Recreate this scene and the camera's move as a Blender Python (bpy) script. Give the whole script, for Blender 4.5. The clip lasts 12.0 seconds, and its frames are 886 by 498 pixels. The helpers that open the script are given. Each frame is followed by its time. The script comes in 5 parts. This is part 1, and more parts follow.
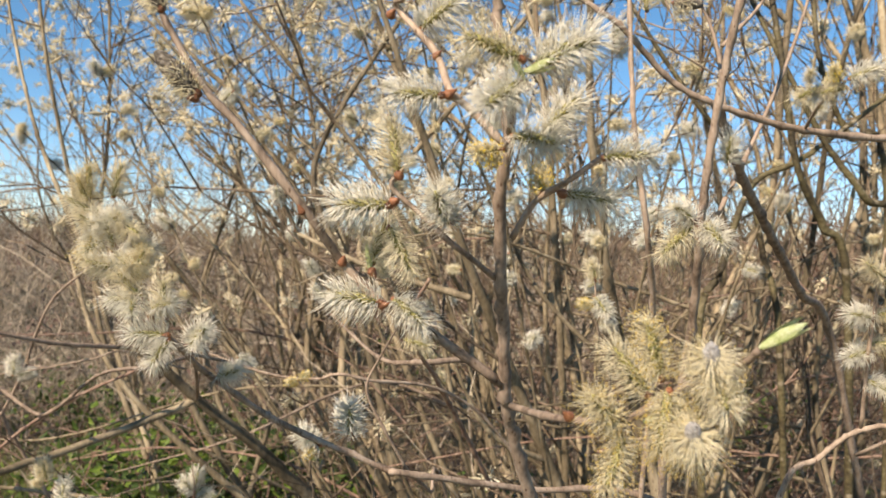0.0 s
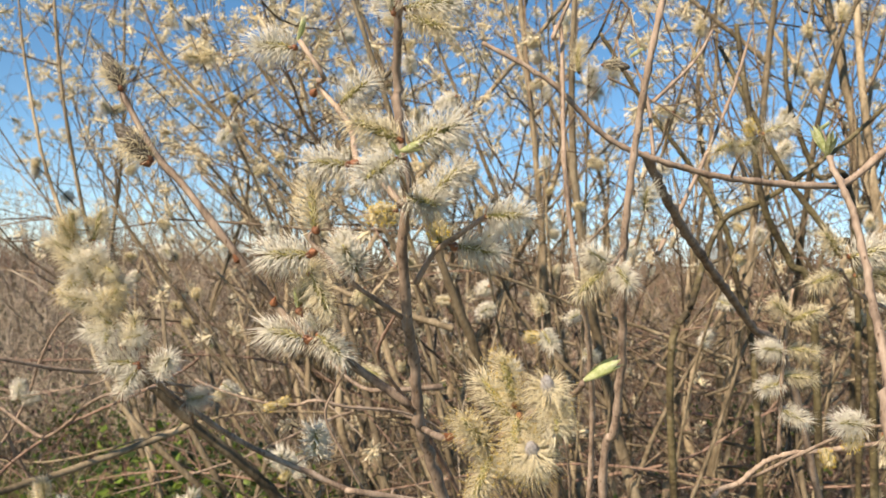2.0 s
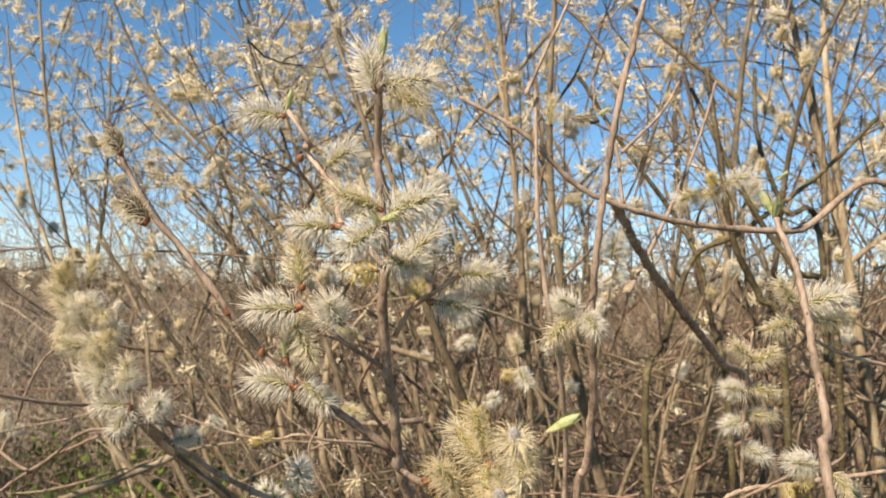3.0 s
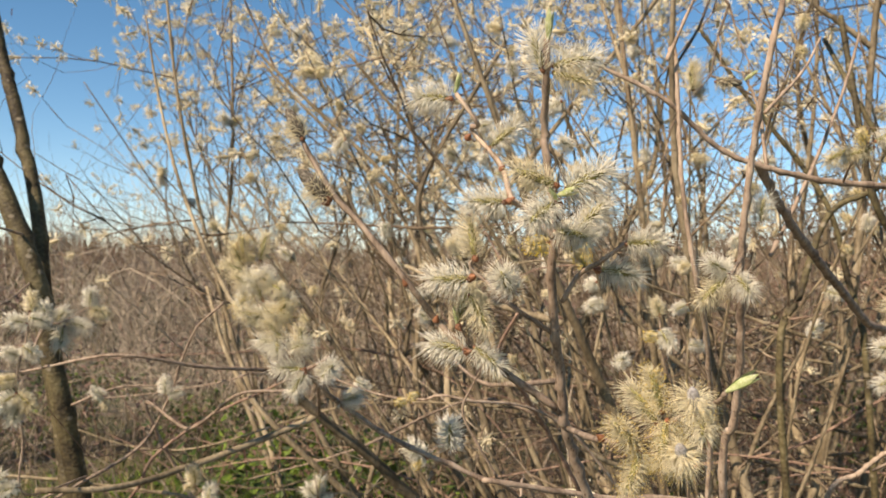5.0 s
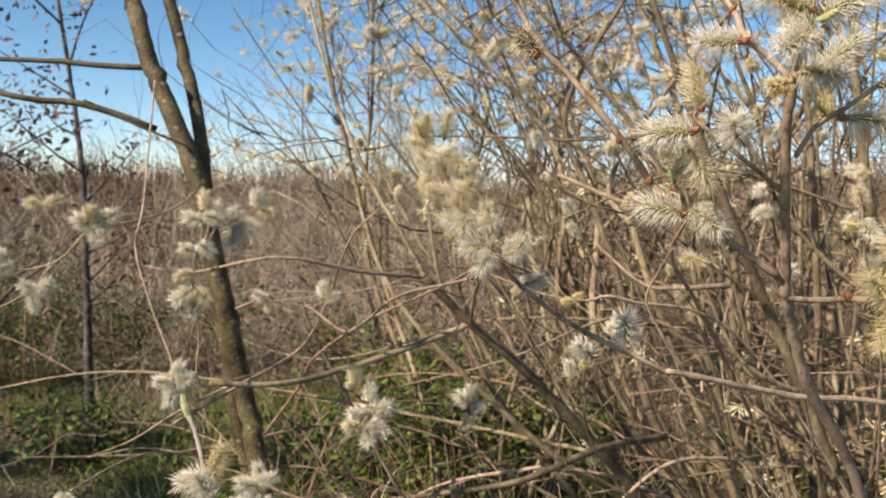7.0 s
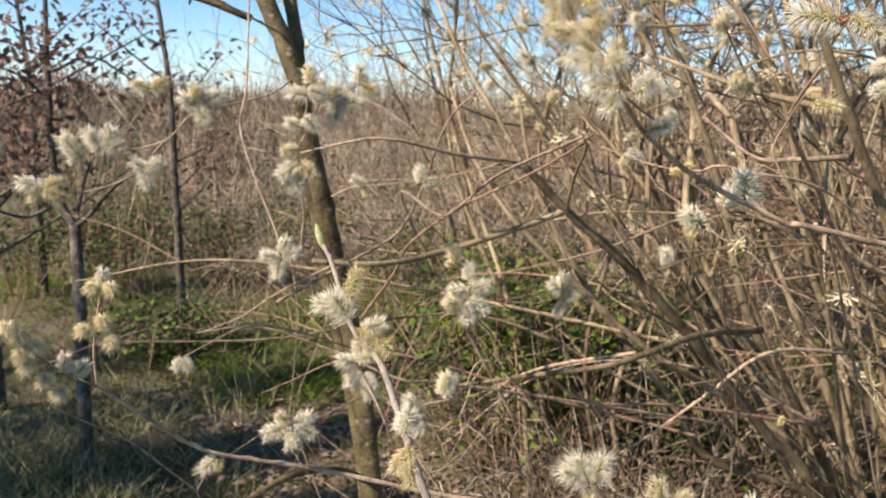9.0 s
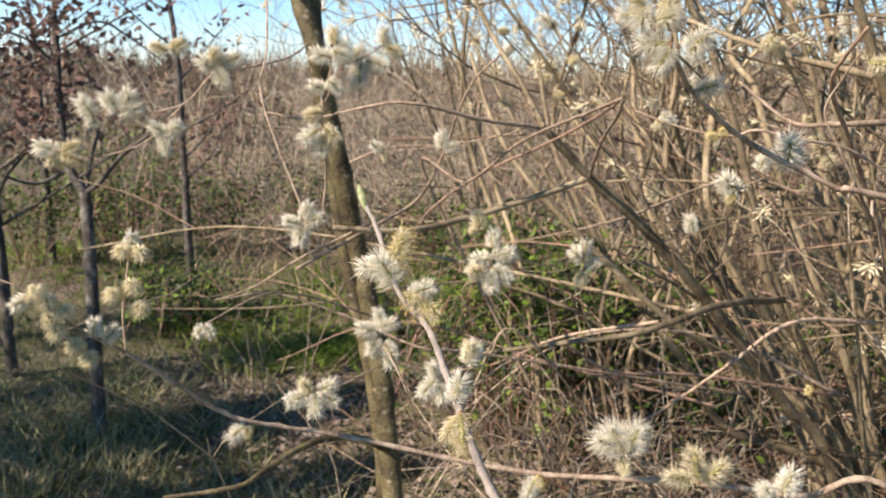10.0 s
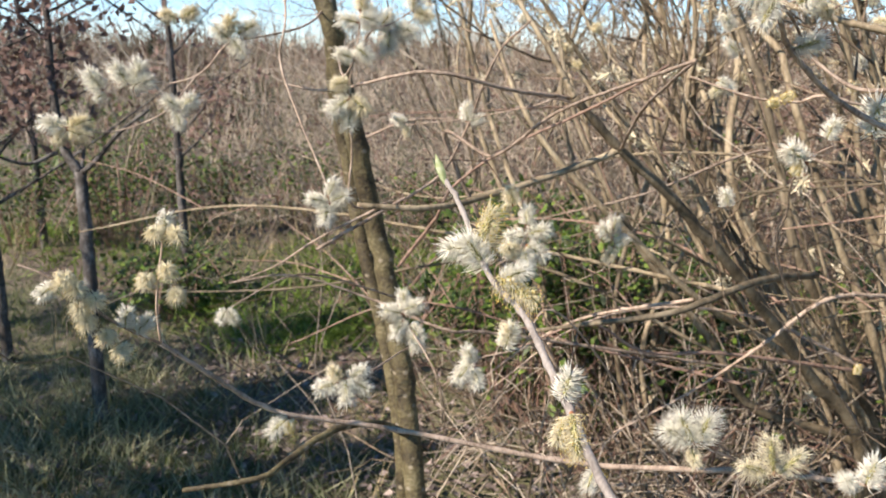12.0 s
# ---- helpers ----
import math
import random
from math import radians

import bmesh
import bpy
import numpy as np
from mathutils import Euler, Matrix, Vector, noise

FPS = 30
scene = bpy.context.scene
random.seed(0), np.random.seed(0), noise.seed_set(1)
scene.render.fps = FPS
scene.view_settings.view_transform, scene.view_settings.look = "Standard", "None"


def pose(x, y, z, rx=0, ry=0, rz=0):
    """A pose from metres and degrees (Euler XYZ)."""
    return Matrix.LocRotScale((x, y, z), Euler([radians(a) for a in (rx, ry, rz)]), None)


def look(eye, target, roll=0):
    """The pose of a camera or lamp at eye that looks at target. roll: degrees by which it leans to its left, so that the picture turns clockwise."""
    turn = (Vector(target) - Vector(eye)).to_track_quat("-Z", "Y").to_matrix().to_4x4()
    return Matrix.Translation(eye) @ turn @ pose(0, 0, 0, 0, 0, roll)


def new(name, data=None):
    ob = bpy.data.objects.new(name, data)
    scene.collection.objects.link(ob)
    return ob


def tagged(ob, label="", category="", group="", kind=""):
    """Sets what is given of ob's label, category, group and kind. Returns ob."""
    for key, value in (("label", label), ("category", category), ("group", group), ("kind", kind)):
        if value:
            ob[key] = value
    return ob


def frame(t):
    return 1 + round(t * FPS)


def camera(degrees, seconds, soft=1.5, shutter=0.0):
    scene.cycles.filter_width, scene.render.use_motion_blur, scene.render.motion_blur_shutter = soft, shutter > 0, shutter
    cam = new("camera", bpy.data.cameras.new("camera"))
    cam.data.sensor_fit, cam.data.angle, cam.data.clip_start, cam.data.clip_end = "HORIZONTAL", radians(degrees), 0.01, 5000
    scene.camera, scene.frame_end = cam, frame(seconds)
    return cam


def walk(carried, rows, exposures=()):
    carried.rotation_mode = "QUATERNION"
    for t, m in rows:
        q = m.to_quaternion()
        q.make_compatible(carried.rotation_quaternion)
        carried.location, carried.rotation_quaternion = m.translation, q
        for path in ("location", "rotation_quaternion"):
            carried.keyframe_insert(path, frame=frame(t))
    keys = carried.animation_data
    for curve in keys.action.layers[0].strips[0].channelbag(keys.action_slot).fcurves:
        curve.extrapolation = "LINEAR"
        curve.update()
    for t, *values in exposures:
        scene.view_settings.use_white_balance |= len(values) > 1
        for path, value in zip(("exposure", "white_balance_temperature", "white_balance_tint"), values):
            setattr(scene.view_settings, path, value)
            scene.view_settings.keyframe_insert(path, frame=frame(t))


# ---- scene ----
cam = camera(55.1, 12.0)
cam.data.dof.use_dof, cam.data.dof.focus_distance, cam.data.dof.aperture_fstop = True, 0.63, 17.0
PATH = [
    (0, (0.0302, 0.1098, 1.5134), (-0.0838, 2.1068, 1.5334), 2.0),
    (0.5, (0.0461, 0.0915, 1.5159), (-0.1079, 2.0855, 1.5509), 2.3),
    (1, (0.0583, 0.0658, 1.5146), (-0.1327, 2.0558, 1.5556), 2.4),
    (1.5, (0.0766, 0.0549, 1.5171), (-0.1224, 2.0439, 1.5591), 2.5),
    (2, (0.0998, 0.0378, 1.5256), (-0.0592, 2.0298, 1.6076), 2.3),
    (2.5, (0.1059, 0.0268, 1.5390), (-0.0271, 2.0188, 1.6430), 2.2),
    (3, (0.1059, -0.0037, 1.5451), (-0.0151, 1.9883, 1.6831), 2.3),
    (3.2, (0.1083, -0.0061, 1.5439), (-0.0337, 1.9829, 1.6919), 2.0),
    (4.8, (0.0693, -0.0488, 1.5488), (-0.2607, 1.9222, 1.6138), 0.6),
    (5, (0.0668, -0.0440, 1.5488), (-0.2962, 1.9230, 1.5908), 1.0),
    (5.5, (0.0498, -0.0659, 1.5183), (-0.3642, 1.8911, 1.5493), 1.7),
    (6, (0.0668, -0.0342, 1.5207), (-0.4482, 1.8978, 1.5187), 1.4),
    (6.5, (0.0339, -0.0171, 1.5098), (-0.5521, 1.8949, 1.4648), 0.6),
    (7, (0.0022, -0.0354, 1.4927), (-0.6368, 1.8556, 1.3757), 1.1),
    (7.2, (-0.0271, -0.0403, 1.4744), (-0.6601, 1.8517, 1.3434), 1.7),
    (8.8, (-0.0356, -0.0476, 1.4207), (-0.8086, 1.7754, 1.1407), 0.3),
    (9, (-0.0393, -0.0586, 1.4170), (-0.8273, 1.7544, 1.1130), 0.9),
    (9.5, (-0.0539, -0.0476, 1.4170), (-0.8479, 1.7504, 1.0500), 1.2),
    (10, (-0.0808, -0.0525, 1.4061), (-0.8708, 1.7465, 1.0331), 1.1),
    (10.5, (-0.1027, -0.0440, 1.4036), (-0.8877, 1.7540, 1.0186), 0.8),
    (11, (-0.1296, -0.0342, 1.3987), (-0.8996, 1.7658, 0.9927), 0.7),
    (11.5, (-0.1589, -0.0232, 1.3951), (-0.9119, 1.7818, 0.9771), 0.6),
    (12, (-0.1796, -0.0122, 1.3914), (-0.9396, 1.7878, 0.9664), 0.6),
]
walk(cam, [(t, look(eye, aim, roll)) for t, eye, aim, roll in PATH], [(0, 0.60, 7200, 18), (3, 0.60, 7550, 19), (5, 0.52, 7650, 19), (7.4, 0.56, 7400, 19), (8.8, 0.76, 7350, 20), (12, 1.00, 6500, 18)])

# ---- world, sun ----
SUN_ELEVATION, SUN_BEARING = radians(38), radians(214)   # bearing clockwise from +y
world = bpy.data.worlds.new("sky")
scene.world = world
world.use_nodes = True
wn = world.node_tree.nodes
sky = wn.new("ShaderNodeTexSky")
sky.sky_type, sky.sun_disc = "NISHITA", False
sky.sun_elevation, sky.sun_rotation = SUN_ELEVATION, SUN_BEARING
sky.air_density, sky.dust_density, sky.ozone_density = 0.9, 0.0, 2.0
sky.altitude = 2000
wn["Background"].inputs["Strength"].default_value = 0.112
deep = wn.new("ShaderNodeHueSaturation")
deep.inputs["Hue"].default_value, deep.inputs["Saturation"].default_value = 0.490, 1.24
world.node_tree.links.new(sky.outputs[0], deep.inputs["Color"])
world.node_tree.links.new(deep.outputs[0], wn["Background"].inputs["Color"])
sun_data = bpy.data.lights.new("sun", "SUN")
sun_data.energy, sun_data.angle, sun_data.color = 5.0, radians(0.6), (1.0, 0.90, 0.76)
sun = new("sun", sun_data)
away = Vector((math.sin(SUN_BEARING) * math.cos(SUN_ELEVATION), math.cos(SUN_BEARING) * math.cos(SUN_ELEVATION), math.sin(SUN_ELEVATION)))
sun.matrix_world = look(away * 20, (0, 0, 0))


# ---- materials ----
def material(name, colours, scale=60.0, rough=0.8, bump=0.25, streak=(1, 1, 1), fine=6.0, by_object=0.0, by_island=0.0, through_light=0.0, spots=None, metal=0.0):
    """A surface from two scales of noise between the given colours, with relief; optionally spotted, varied by piece, letting light through."""
    m = bpy.data.materials.new(name)
    m.use_nodes = True
    nodes, links = m.node_tree.nodes, m.node_tree.links
    shader = nodes["Principled BSDF"]
    where = nodes.new("ShaderNodeTexCoord")
    stretch = nodes.new("ShaderNodeMapping")
    stretch.inputs["Scale"].default_value = streak
    links.new(where.outputs["Object"], stretch.inputs["Vector"])
    coarse = nodes.new("ShaderNodeTexNoise")
    coarse.inputs["Scale"].default_value, coarse.inputs["Detail"].default_value = scale, 4
    grain = nodes.new("ShaderNodeTexNoise")
    grain.inputs["Scale"].default_value, grain.inputs["Detail"].default_value = scale * fine, 3
    for n in (coarse, grain):
        links.new(stretch.outputs[0], n.inputs["Vector"])
    blend = nodes.new("ShaderNodeMix")
    blend.inputs[0].default_value = 0.35
    links.new(coarse.outputs[0], blend.inputs[2])
    links.new(grain.outputs[0], blend.inputs[3])
    ramp = nodes.new("ShaderNodeValToRGB")
    steps = len(colours)
    while len(ramp.color_ramp.elements) < steps:
        ramp.color_ramp.elements.new(0.5)
    for i, c in enumerate(colours):
        e = ramp.color_ramp.elements[i]
        e.position, e.color = 0.33 + 0.34 * i / max(1, steps - 1), (*c, 1)
    links.new(blend.outputs[0], ramp.inputs[0])
    colour = ramp.outputs[0]
    if spots:
        cells = nodes.new("ShaderNodeTexVoronoi")
        cells.inputs["Scale"].default_value = spots[1]
        links.new(stretch.outputs[0], cells.inputs["Vector"])
        edge = nodes.new("ShaderNodeMapRange")
        edge.inputs["From Min"].default_value, edge.inputs["From Max"].default_value = spots[2], spots[2] + 0.12
        edge.inputs["To Min"].default_value, edge.inputs["To Max"].default_value = 1, 0
        links.new(cells.outputs["Distance"], edge.inputs["Value"])
        dab = nodes.new("ShaderNodeMix")
        dab.data_type = "RGBA"
        links.new(edge.outputs[0], dab.inputs[0])
        links.new(colour, dab.inputs[6])
        dab.inputs[7].default_value = (*spots[0], 1)
        colour = dab.outputs[2]
    if by_object or by_island:
        which = nodes.new("ShaderNodeObjectInfo" if by_object else "ShaderNodeNewGeometry")
        spread = nodes.new("ShaderNodeMapRange")
        a = by_object or by_island
        spread.inputs["To Min"].default_value, spread.inputs["To Max"].default_value = 1 - a, 1 + a
        links.new(which.outputs["Random" if by_object else "Random Per Island"], spread.inputs["Value"])
        tone = nodes.new("ShaderNodeHueSaturation")
        links.new(spread.outputs[0], tone.inputs["Value"])
        links.new(colour, tone.inputs["Color"])
        colour = tone.outputs[0]
    links.new(colour, shader.inputs["Base Color"])
    shader.inputs["Roughness"].default_value = rough
    shader.inputs["Metallic"].default_value = metal
    shader.inputs["Specular IOR Level"].default_value = 0.3
    if bump:
        relief = nodes.new("ShaderNodeBump")
        relief.inputs["Strength"].default_value, relief.inputs["Distance"].default_value = bump, 0.2 / scale
        links.new(blend.outputs[0], relief.inputs["Height"])
        links.new(relief.outputs[0], shader.inputs["Normal"])
    if through_light:
        lit = nodes.new("ShaderNodeBsdfTranslucent")
        links.new(colour, lit.inputs["Color"])
        mix = nodes.new("ShaderNodeMixShader")
        mix.inputs[0].default_value = through_light
        links.new(shader.outputs[0], mix.inputs[1])
        links.new(lit.outputs[0], mix.inputs[2])
        links.new(mix.outputs[0], nodes["Material Output"].inputs["Surface"])
    return m


BARK = material("bark", [(0.125, 0.090, 0.064), (0.32, 0.242, 0.175), (0.47, 0.375, 0.285)], 70, 0.7, 0.4, (1, 1, 0.35), by_object=0.2, spots=((0.11, 0.065, 0.038), 260, 0.10))
BARK_DOWNY = material("bark_downy", [(0.15, 0.13, 0.11), (0.28, 0.245, 0.21), (0.39, 0.35, 0.31)], 90, 0.85, 0.4, (1, 1, 0.35))
BARK_RED = material("bark_red", [(0.11, 0.068, 0.05), (0.24, 0.155, 0.11), (0.33, 0.24, 0.175)], 70, 0.65, 0.35, (1, 1, 0.35), by_object=0.25)
BARK_OLIVE = material("bark_olive", [(0.074, 0.059, 0.035), (0.21, 0.168, 0.104), (0.37, 0.31, 0.205)], 22, 0.7, 0.5, (1, 1, 0.4), by_object=0.4, spots=((0.12, 0.088, 0.055), 90, 0.10))
BARK_TRUNK = material("bark_trunk", [(0.022, 0.017, 0.010), (0.062, 0.049, 0.025), (0.115, 0.096, 0.045), (0.19, 0.162, 0.088)], 13, 0.65, 0.6, (1, 1, 1.3), by_object=0.1, fine=9, spots=((0.24, 0.205, 0.14), 30, 0.13))
BARK_OAK = material("bark_oak", [(0.022, 0.019, 0.015), (0.065, 0.058, 0.050), (0.22, 0.21, 0.19)], 20, 0.8, 0.6, (1, 1, 0.5), by_object=0.1)
TWIG = material("twig", [(0.045, 0.031, 0.019), (0.150, 0.110, 0.071), (0.31, 0.245, 0.17)], 40, 0.75, 0.2, by_island=0.5)
TWIG_RED = material("twig_red", [(0.065, 0.037, 0.027), (0.165, 0.096, 0.068), (0.29, 0.19, 0.14)], 20, 0.8, 0.2, by_island=0.4)
TWIG_PALE = material("twig_pale", [(0.22, 0.18, 0.125), (0.40, 0.335, 0.25), (0.52, 0.45, 0.35)], 20, 0.8, 0.2, by_island=0.4)
TWIG_GREY = material("twig_grey", [(0.11, 0.09, 0.065), (0.24, 0.20, 0.15), (0.36, 0.31, 0.245)], 30, 0.8, 0.2, by_island=0.4)
CORE = material("catkin_core", [(0.20, 0.18, 0.065), (0.32, 0.30, 0.11), (0.44, 0.42, 0.20)], 9, 0.8, 0.4)
BRACT = material("catkin_bract", [(0.05, 0.04, 0.022), (0.13, 0.105, 0.05)], 30, 0.8, 0, by_island=0.4)
CORE_GREY = material("catkin_grey", [(0.22, 0.21, 0.19), (0.45, 0.43, 0.40), (0.66, 0.64, 0.60)], 22, 0.9, 0.6)
CORE_DARK = material("catkin_dark", [(0.04, 0.035, 0.028), (0.15, 0.13, 0.10), (0.34, 0.31, 0.25)], 18, 0.9, 0.6)
SILK = material("silk_white", [(0.84, 0.815, 0.68), (0.91, 0.89, 0.785)], 200, 0.4, 0, by_island=0.08, through_light=0.32)
SILK_STRAW = material("silk_straw", [(0.78, 0.71, 0.48), (0.87, 0.815, 0.63)], 200, 0.5, 0, by_island=0.14, through_light=0.32)
SILK_CREAM = material("silk_cream", [(0.80, 0.72, 0.46), (0.88, 0.82, 0.62)], 200, 0.5, 0, by_island=0.14, through_light=0.32)
# Dimmer, yellower copy of the straw silk, only for the far catkin masses.
SILK_DULL_FAR = material("silk_dull_far", [(0.68, 0.60, 0.39), (0.81, 0.74, 0.54)], 200, 0.6, 0, by_island=0.2, through_light=0.32)
ANTHER = material("anther_tan", [(0.42, 0.33, 0.12), (0.60, 0.50, 0.22)], 200, 0.8, 0, by_island=0.3)
POLLEN = material("anther_yellow", [(0.72, 0.50, 0.03), (0.86, 0.68, 0.08)], 200, 0.8, 0, by_island=0.2)
SPENT = material("anther_ochre", [(0.50, 0.36, 0.07), (0.70, 0.54, 0.17)], 200, 0.8, 0, by_island=0.3)
BUD = material("bud_scale", [(0.10, 0.040, 0.020), (0.25, 0.105, 0.05), (0.33, 0.18, 0.10)], 5, 0.4, 0.2, by_object=0.2)
LEAF = material("young_leaf", [(0.30, 0.36, 0.13), (0.47, 0.52, 0.25), (0.68, 0.69, 0.50)], 4, 0.5, 0.3, by_object=0.15, through_light=0.3)
OAK_LEAF = material("dry_oak_leaf", [(0.085, 0.052, 0.042), (0.18, 0.115, 0.092), (0.29, 0.205, 0.165)], 30, 0.7, 0.2, by_island=0.45, through_light=0.3)
LITTER = material("leaf_litter", [(0.09, 0.068, 0.058), (0.18, 0.142, 0.12), (0.32, 0.27, 0.23)], 30, 0.85, 0.2, by_island=0.55)
GRASS = material("grass", [(0.035, 0.06, 0.012), (0.075, 0.105, 0.024), (0.16, 0.16, 0.06)], 6, 0.6, 0, by_island=0.4, through_light=0.3)
GREY_GRASS = material("grey_grass", [(0.13, 0.15, 0.07), (0.23, 0.245, 0.13), (0.40, 0.38, 0.24)], 6, 0.65, 0, by_island=0.45, through_light=0.3)
DRY_GRASS = material("dry_grass", [(0.22, 0.17, 0.09), (0.36, 0.29, 0.16), (0.46, 0.39, 0.24)], 6, 0.7, 0, by_island=0.4, through_light=0.25)
WEED = material("weed_leaf", [(0.06, 0.11, 0.015), (0.13, 0.20, 0.03), (0.24, 0.31, 0.07)], 20, 0.55, 0, by_island=0.4, through_light=0.3)
BRAMBLE = material("bramble_leaf", [(0.02, 0.042, 0.010), (0.05, 0.085, 0.02), (0.11, 0.15, 0.04)], 12, 0.5, 0, by_island=0.5, through_light=0.25)
CONIFER = material("conifer", [(0.012, 0.022, 0.010), (0.03, 0.05, 0.022), (0.05, 0.07, 0.03)], 3, 0.85, 0, by_island=0.4)
SOIL = material("soil", [(0.070, 0.052, 0.040), (0.16, 0.127, 0.095), (0.10, 0.105, 0.045), (0.22, 0.185, 0.14)], 1.3, 0.95, 0.8, fine=25)


# ---- helpers for shapes ----
def cross(a, b):
    return np.array((a[1] * b[2] - a[2] * b[1], a[2] * b[0] - a[0] * b[2], a[0] * b[1] - a[1] * b[0]))


def unit(a):
    return a / (math.sqrt(a[0] * a[0] + a[1] * a[1] + a[2] * a[2]) + 1e-12)


class Geo:
    """Vertices, faces and the material slot of each face."""
    def __init__(self):
        self.v, self.f, self.m, self.front = [], [], [], -99

    def mesh(self, name, mats, smooth=True):
        me = bpy.data.meshes.new(name)
        me.from_pydata([tuple(p) for p in self.v], [], self.f)
        for mat in mats:
            me.materials.append(mat)
        me.polygons.foreach_set("material_index", self.m)
        me.polygons.foreach_set("use_smooth", [smooth] * len(self.f))
        me.update()
        return me


def glide(points, count):
    """A smooth line through the points (Catmull-Rom), count steps."""
    p = [np.array(q, float) for q in points]
    if len(p) == 2:
        return [p[0] + (p[1] - p[0]) * i / count for i in range(count + 1)]
    p = [2 * p[0] - p[1], *p, 2 * p[-1] - p[-2]]
    spans = len(p) - 3
    out = []
    for i in range(count + 1):
        s = min(i / count * spans, spans - 1e-6)
        k, u = int(s), s - int(s)
        a, b, c, d = p[k:k + 4]
        out.append(0.5 * (2 * b + (c - a) * u + (2 * a - 5 * b + 4 * c - d) * u * u + (3 * b - a - 3 * c + d) * u ** 3))
    return out


def tube(g, line, radii, sides, slot=0, cap=True):
    """A round tube along the line."""
    start = len(g.v)
    n = len(line)
    ref = (0.31, 0.17, 0.93)
    turns = [(math.cos(2 * math.pi * s / sides), math.sin(2 * math.pi * s / sides)) for s in range(sides)]
    for i in range(n):
        d = unit(line[min(i + 1, n - 1)] - line[max(i - 1, 0)])
        a = cross(d, ref)
        if a @ a < 0.02:
            a = cross(d, (1, 0, 0))
        a = unit(a)
        b = cross(d, a)
        a, b = a * radii[i], b * radii[i]
        g.v += [line[i] + c * a + e * b for c, e in turns]
    for i in range(n - 1):
        for s in range(sides):
            q = start + i * sides
            g.f.append((q + s, q + (s + 1) % sides, q + sides + (s + 1) % sides, q + sides + s))
            g.m.append(slot)
    if cap:
        g.f.append(tuple(start + s for s in range(sides))[::-1])
        g.f.append(tuple(start + (n - 1) * sides + s for s in range(sides)))
        g.m += [slot, slot]


def hair(g, a, b, c, r, slot=0):
    """A fine three-sided filament over a and b to a point at c."""
    i = len(g.v)
    d = unit(c - a)
    p = unit(cross(d, (0.31, 0.17, 0.93)))
    q = cross(d, p)
    for at, w in ((a, r), (b, r * 0.85)):
        g.v += [at + p * w, at - p * (w * 0.5) + q * (w * 0.87), at - p * (w * 0.5) - q * (w * 0.87)]
    g.v.append(c)
    for k in range(3):
        m = (k + 1) % 3
        g.f += [(i + k, i + m, i + 3 + m, i + 3 + k), (i + 3 + k, i + 3 + m, i + 6)]
    g.m += [slot] * 6


def bead(g, p, r, slot=0):
    """A tiny eight-sided grain."""
    i = len(g.v)
    for d in ((r, 0, 0), (-r, 0, 0), (0, r, 0), (0, -r, 0), (0, 0, r * 1.3), (0, 0, -r * 1.3)):
        g.v.append(p + np.array(d))
    for q in ((0, 2, 4), (2, 1, 4), (1, 3, 4), (3, 0, 4), (2, 0, 5), (1, 2, 5), (3, 1, 5), (0, 3, 5)):
        g.f.append(tuple(i + k for k in q))
        g.m.append(slot)


def blade(g, p, q, side, slot=0, mid=0.5):
    """A pointed leaf blade with a fold: four triangles from p to q, half width side."""
    i = len(g.v)
    m = p + (q - p) * mid
    up = unit(cross(q - p, side)) * math.sqrt(side @ side) * 0.4
    g.v += [p, m + side + up, m, m - side + up, q]
    g.f += [(i, i + 1, i + 2), (i, i + 2, i + 3), (i + 1, i + 4, i + 2), (i + 2, i + 4, i + 3)]
    g.m += [slot] * 4


def part(name, me, parent, label=""):
    ob = new(name, me)
    ob.parent = parent
    return tagged(ob, label)


def thing(name, label, category, group=""):
    return tagged(new(name), label, category, group)


def stuff(name, g, mats, parent=None, label="", category=""):
    ob = new(name, g.mesh(name, mats))
    if parent:
        ob.parent = parent
    return tagged(ob, label, category, kind="stuff")


rng = random.Random(11)


def stem(parent, points, r0, r1, name="stem", mat=None):
    """One woody stem with bark, swollen nodes and a slight zigzag."""
    length = sum((Vector(b) - Vector(a)).length for a, b in zip(points, points[1:]))
    mean = (r0 + r1) / 2
    count = int(max(6, min(90, length / (0.008 if mean < 0.006 else 0.03))))
    line = glide(points, count)
    gap = max(3, int(0.045 / (length / count))) if mean < 0.006 else 9
    radii = []
    for i in range(count + 1):
        u = i / count
        r = r0 + (r1 - r0) * u
        r *= 1 + rng.uniform(-0.04, 0.04)
        if i % gap == 0 and 0 < i < count:
            r *= 1.22 if mean < 0.006 else 1.07
            line[i] = line[i] + np.array([rng.uniform(-1, 1) for _ in range(3)]) * r * 0.35
        radii.append(r)
    g = Geo()
    tube(g, line, radii, 8 if mean < 0.006 else 12)
    if mat is None:
        mat = BARK_TRUNK if name in ("trunk", "limb") else BARK_OLIVE if r0 > 0.006 or r1 > 0.006 else BARK
    return part(name, g.mesh(name, [mat]), parent)


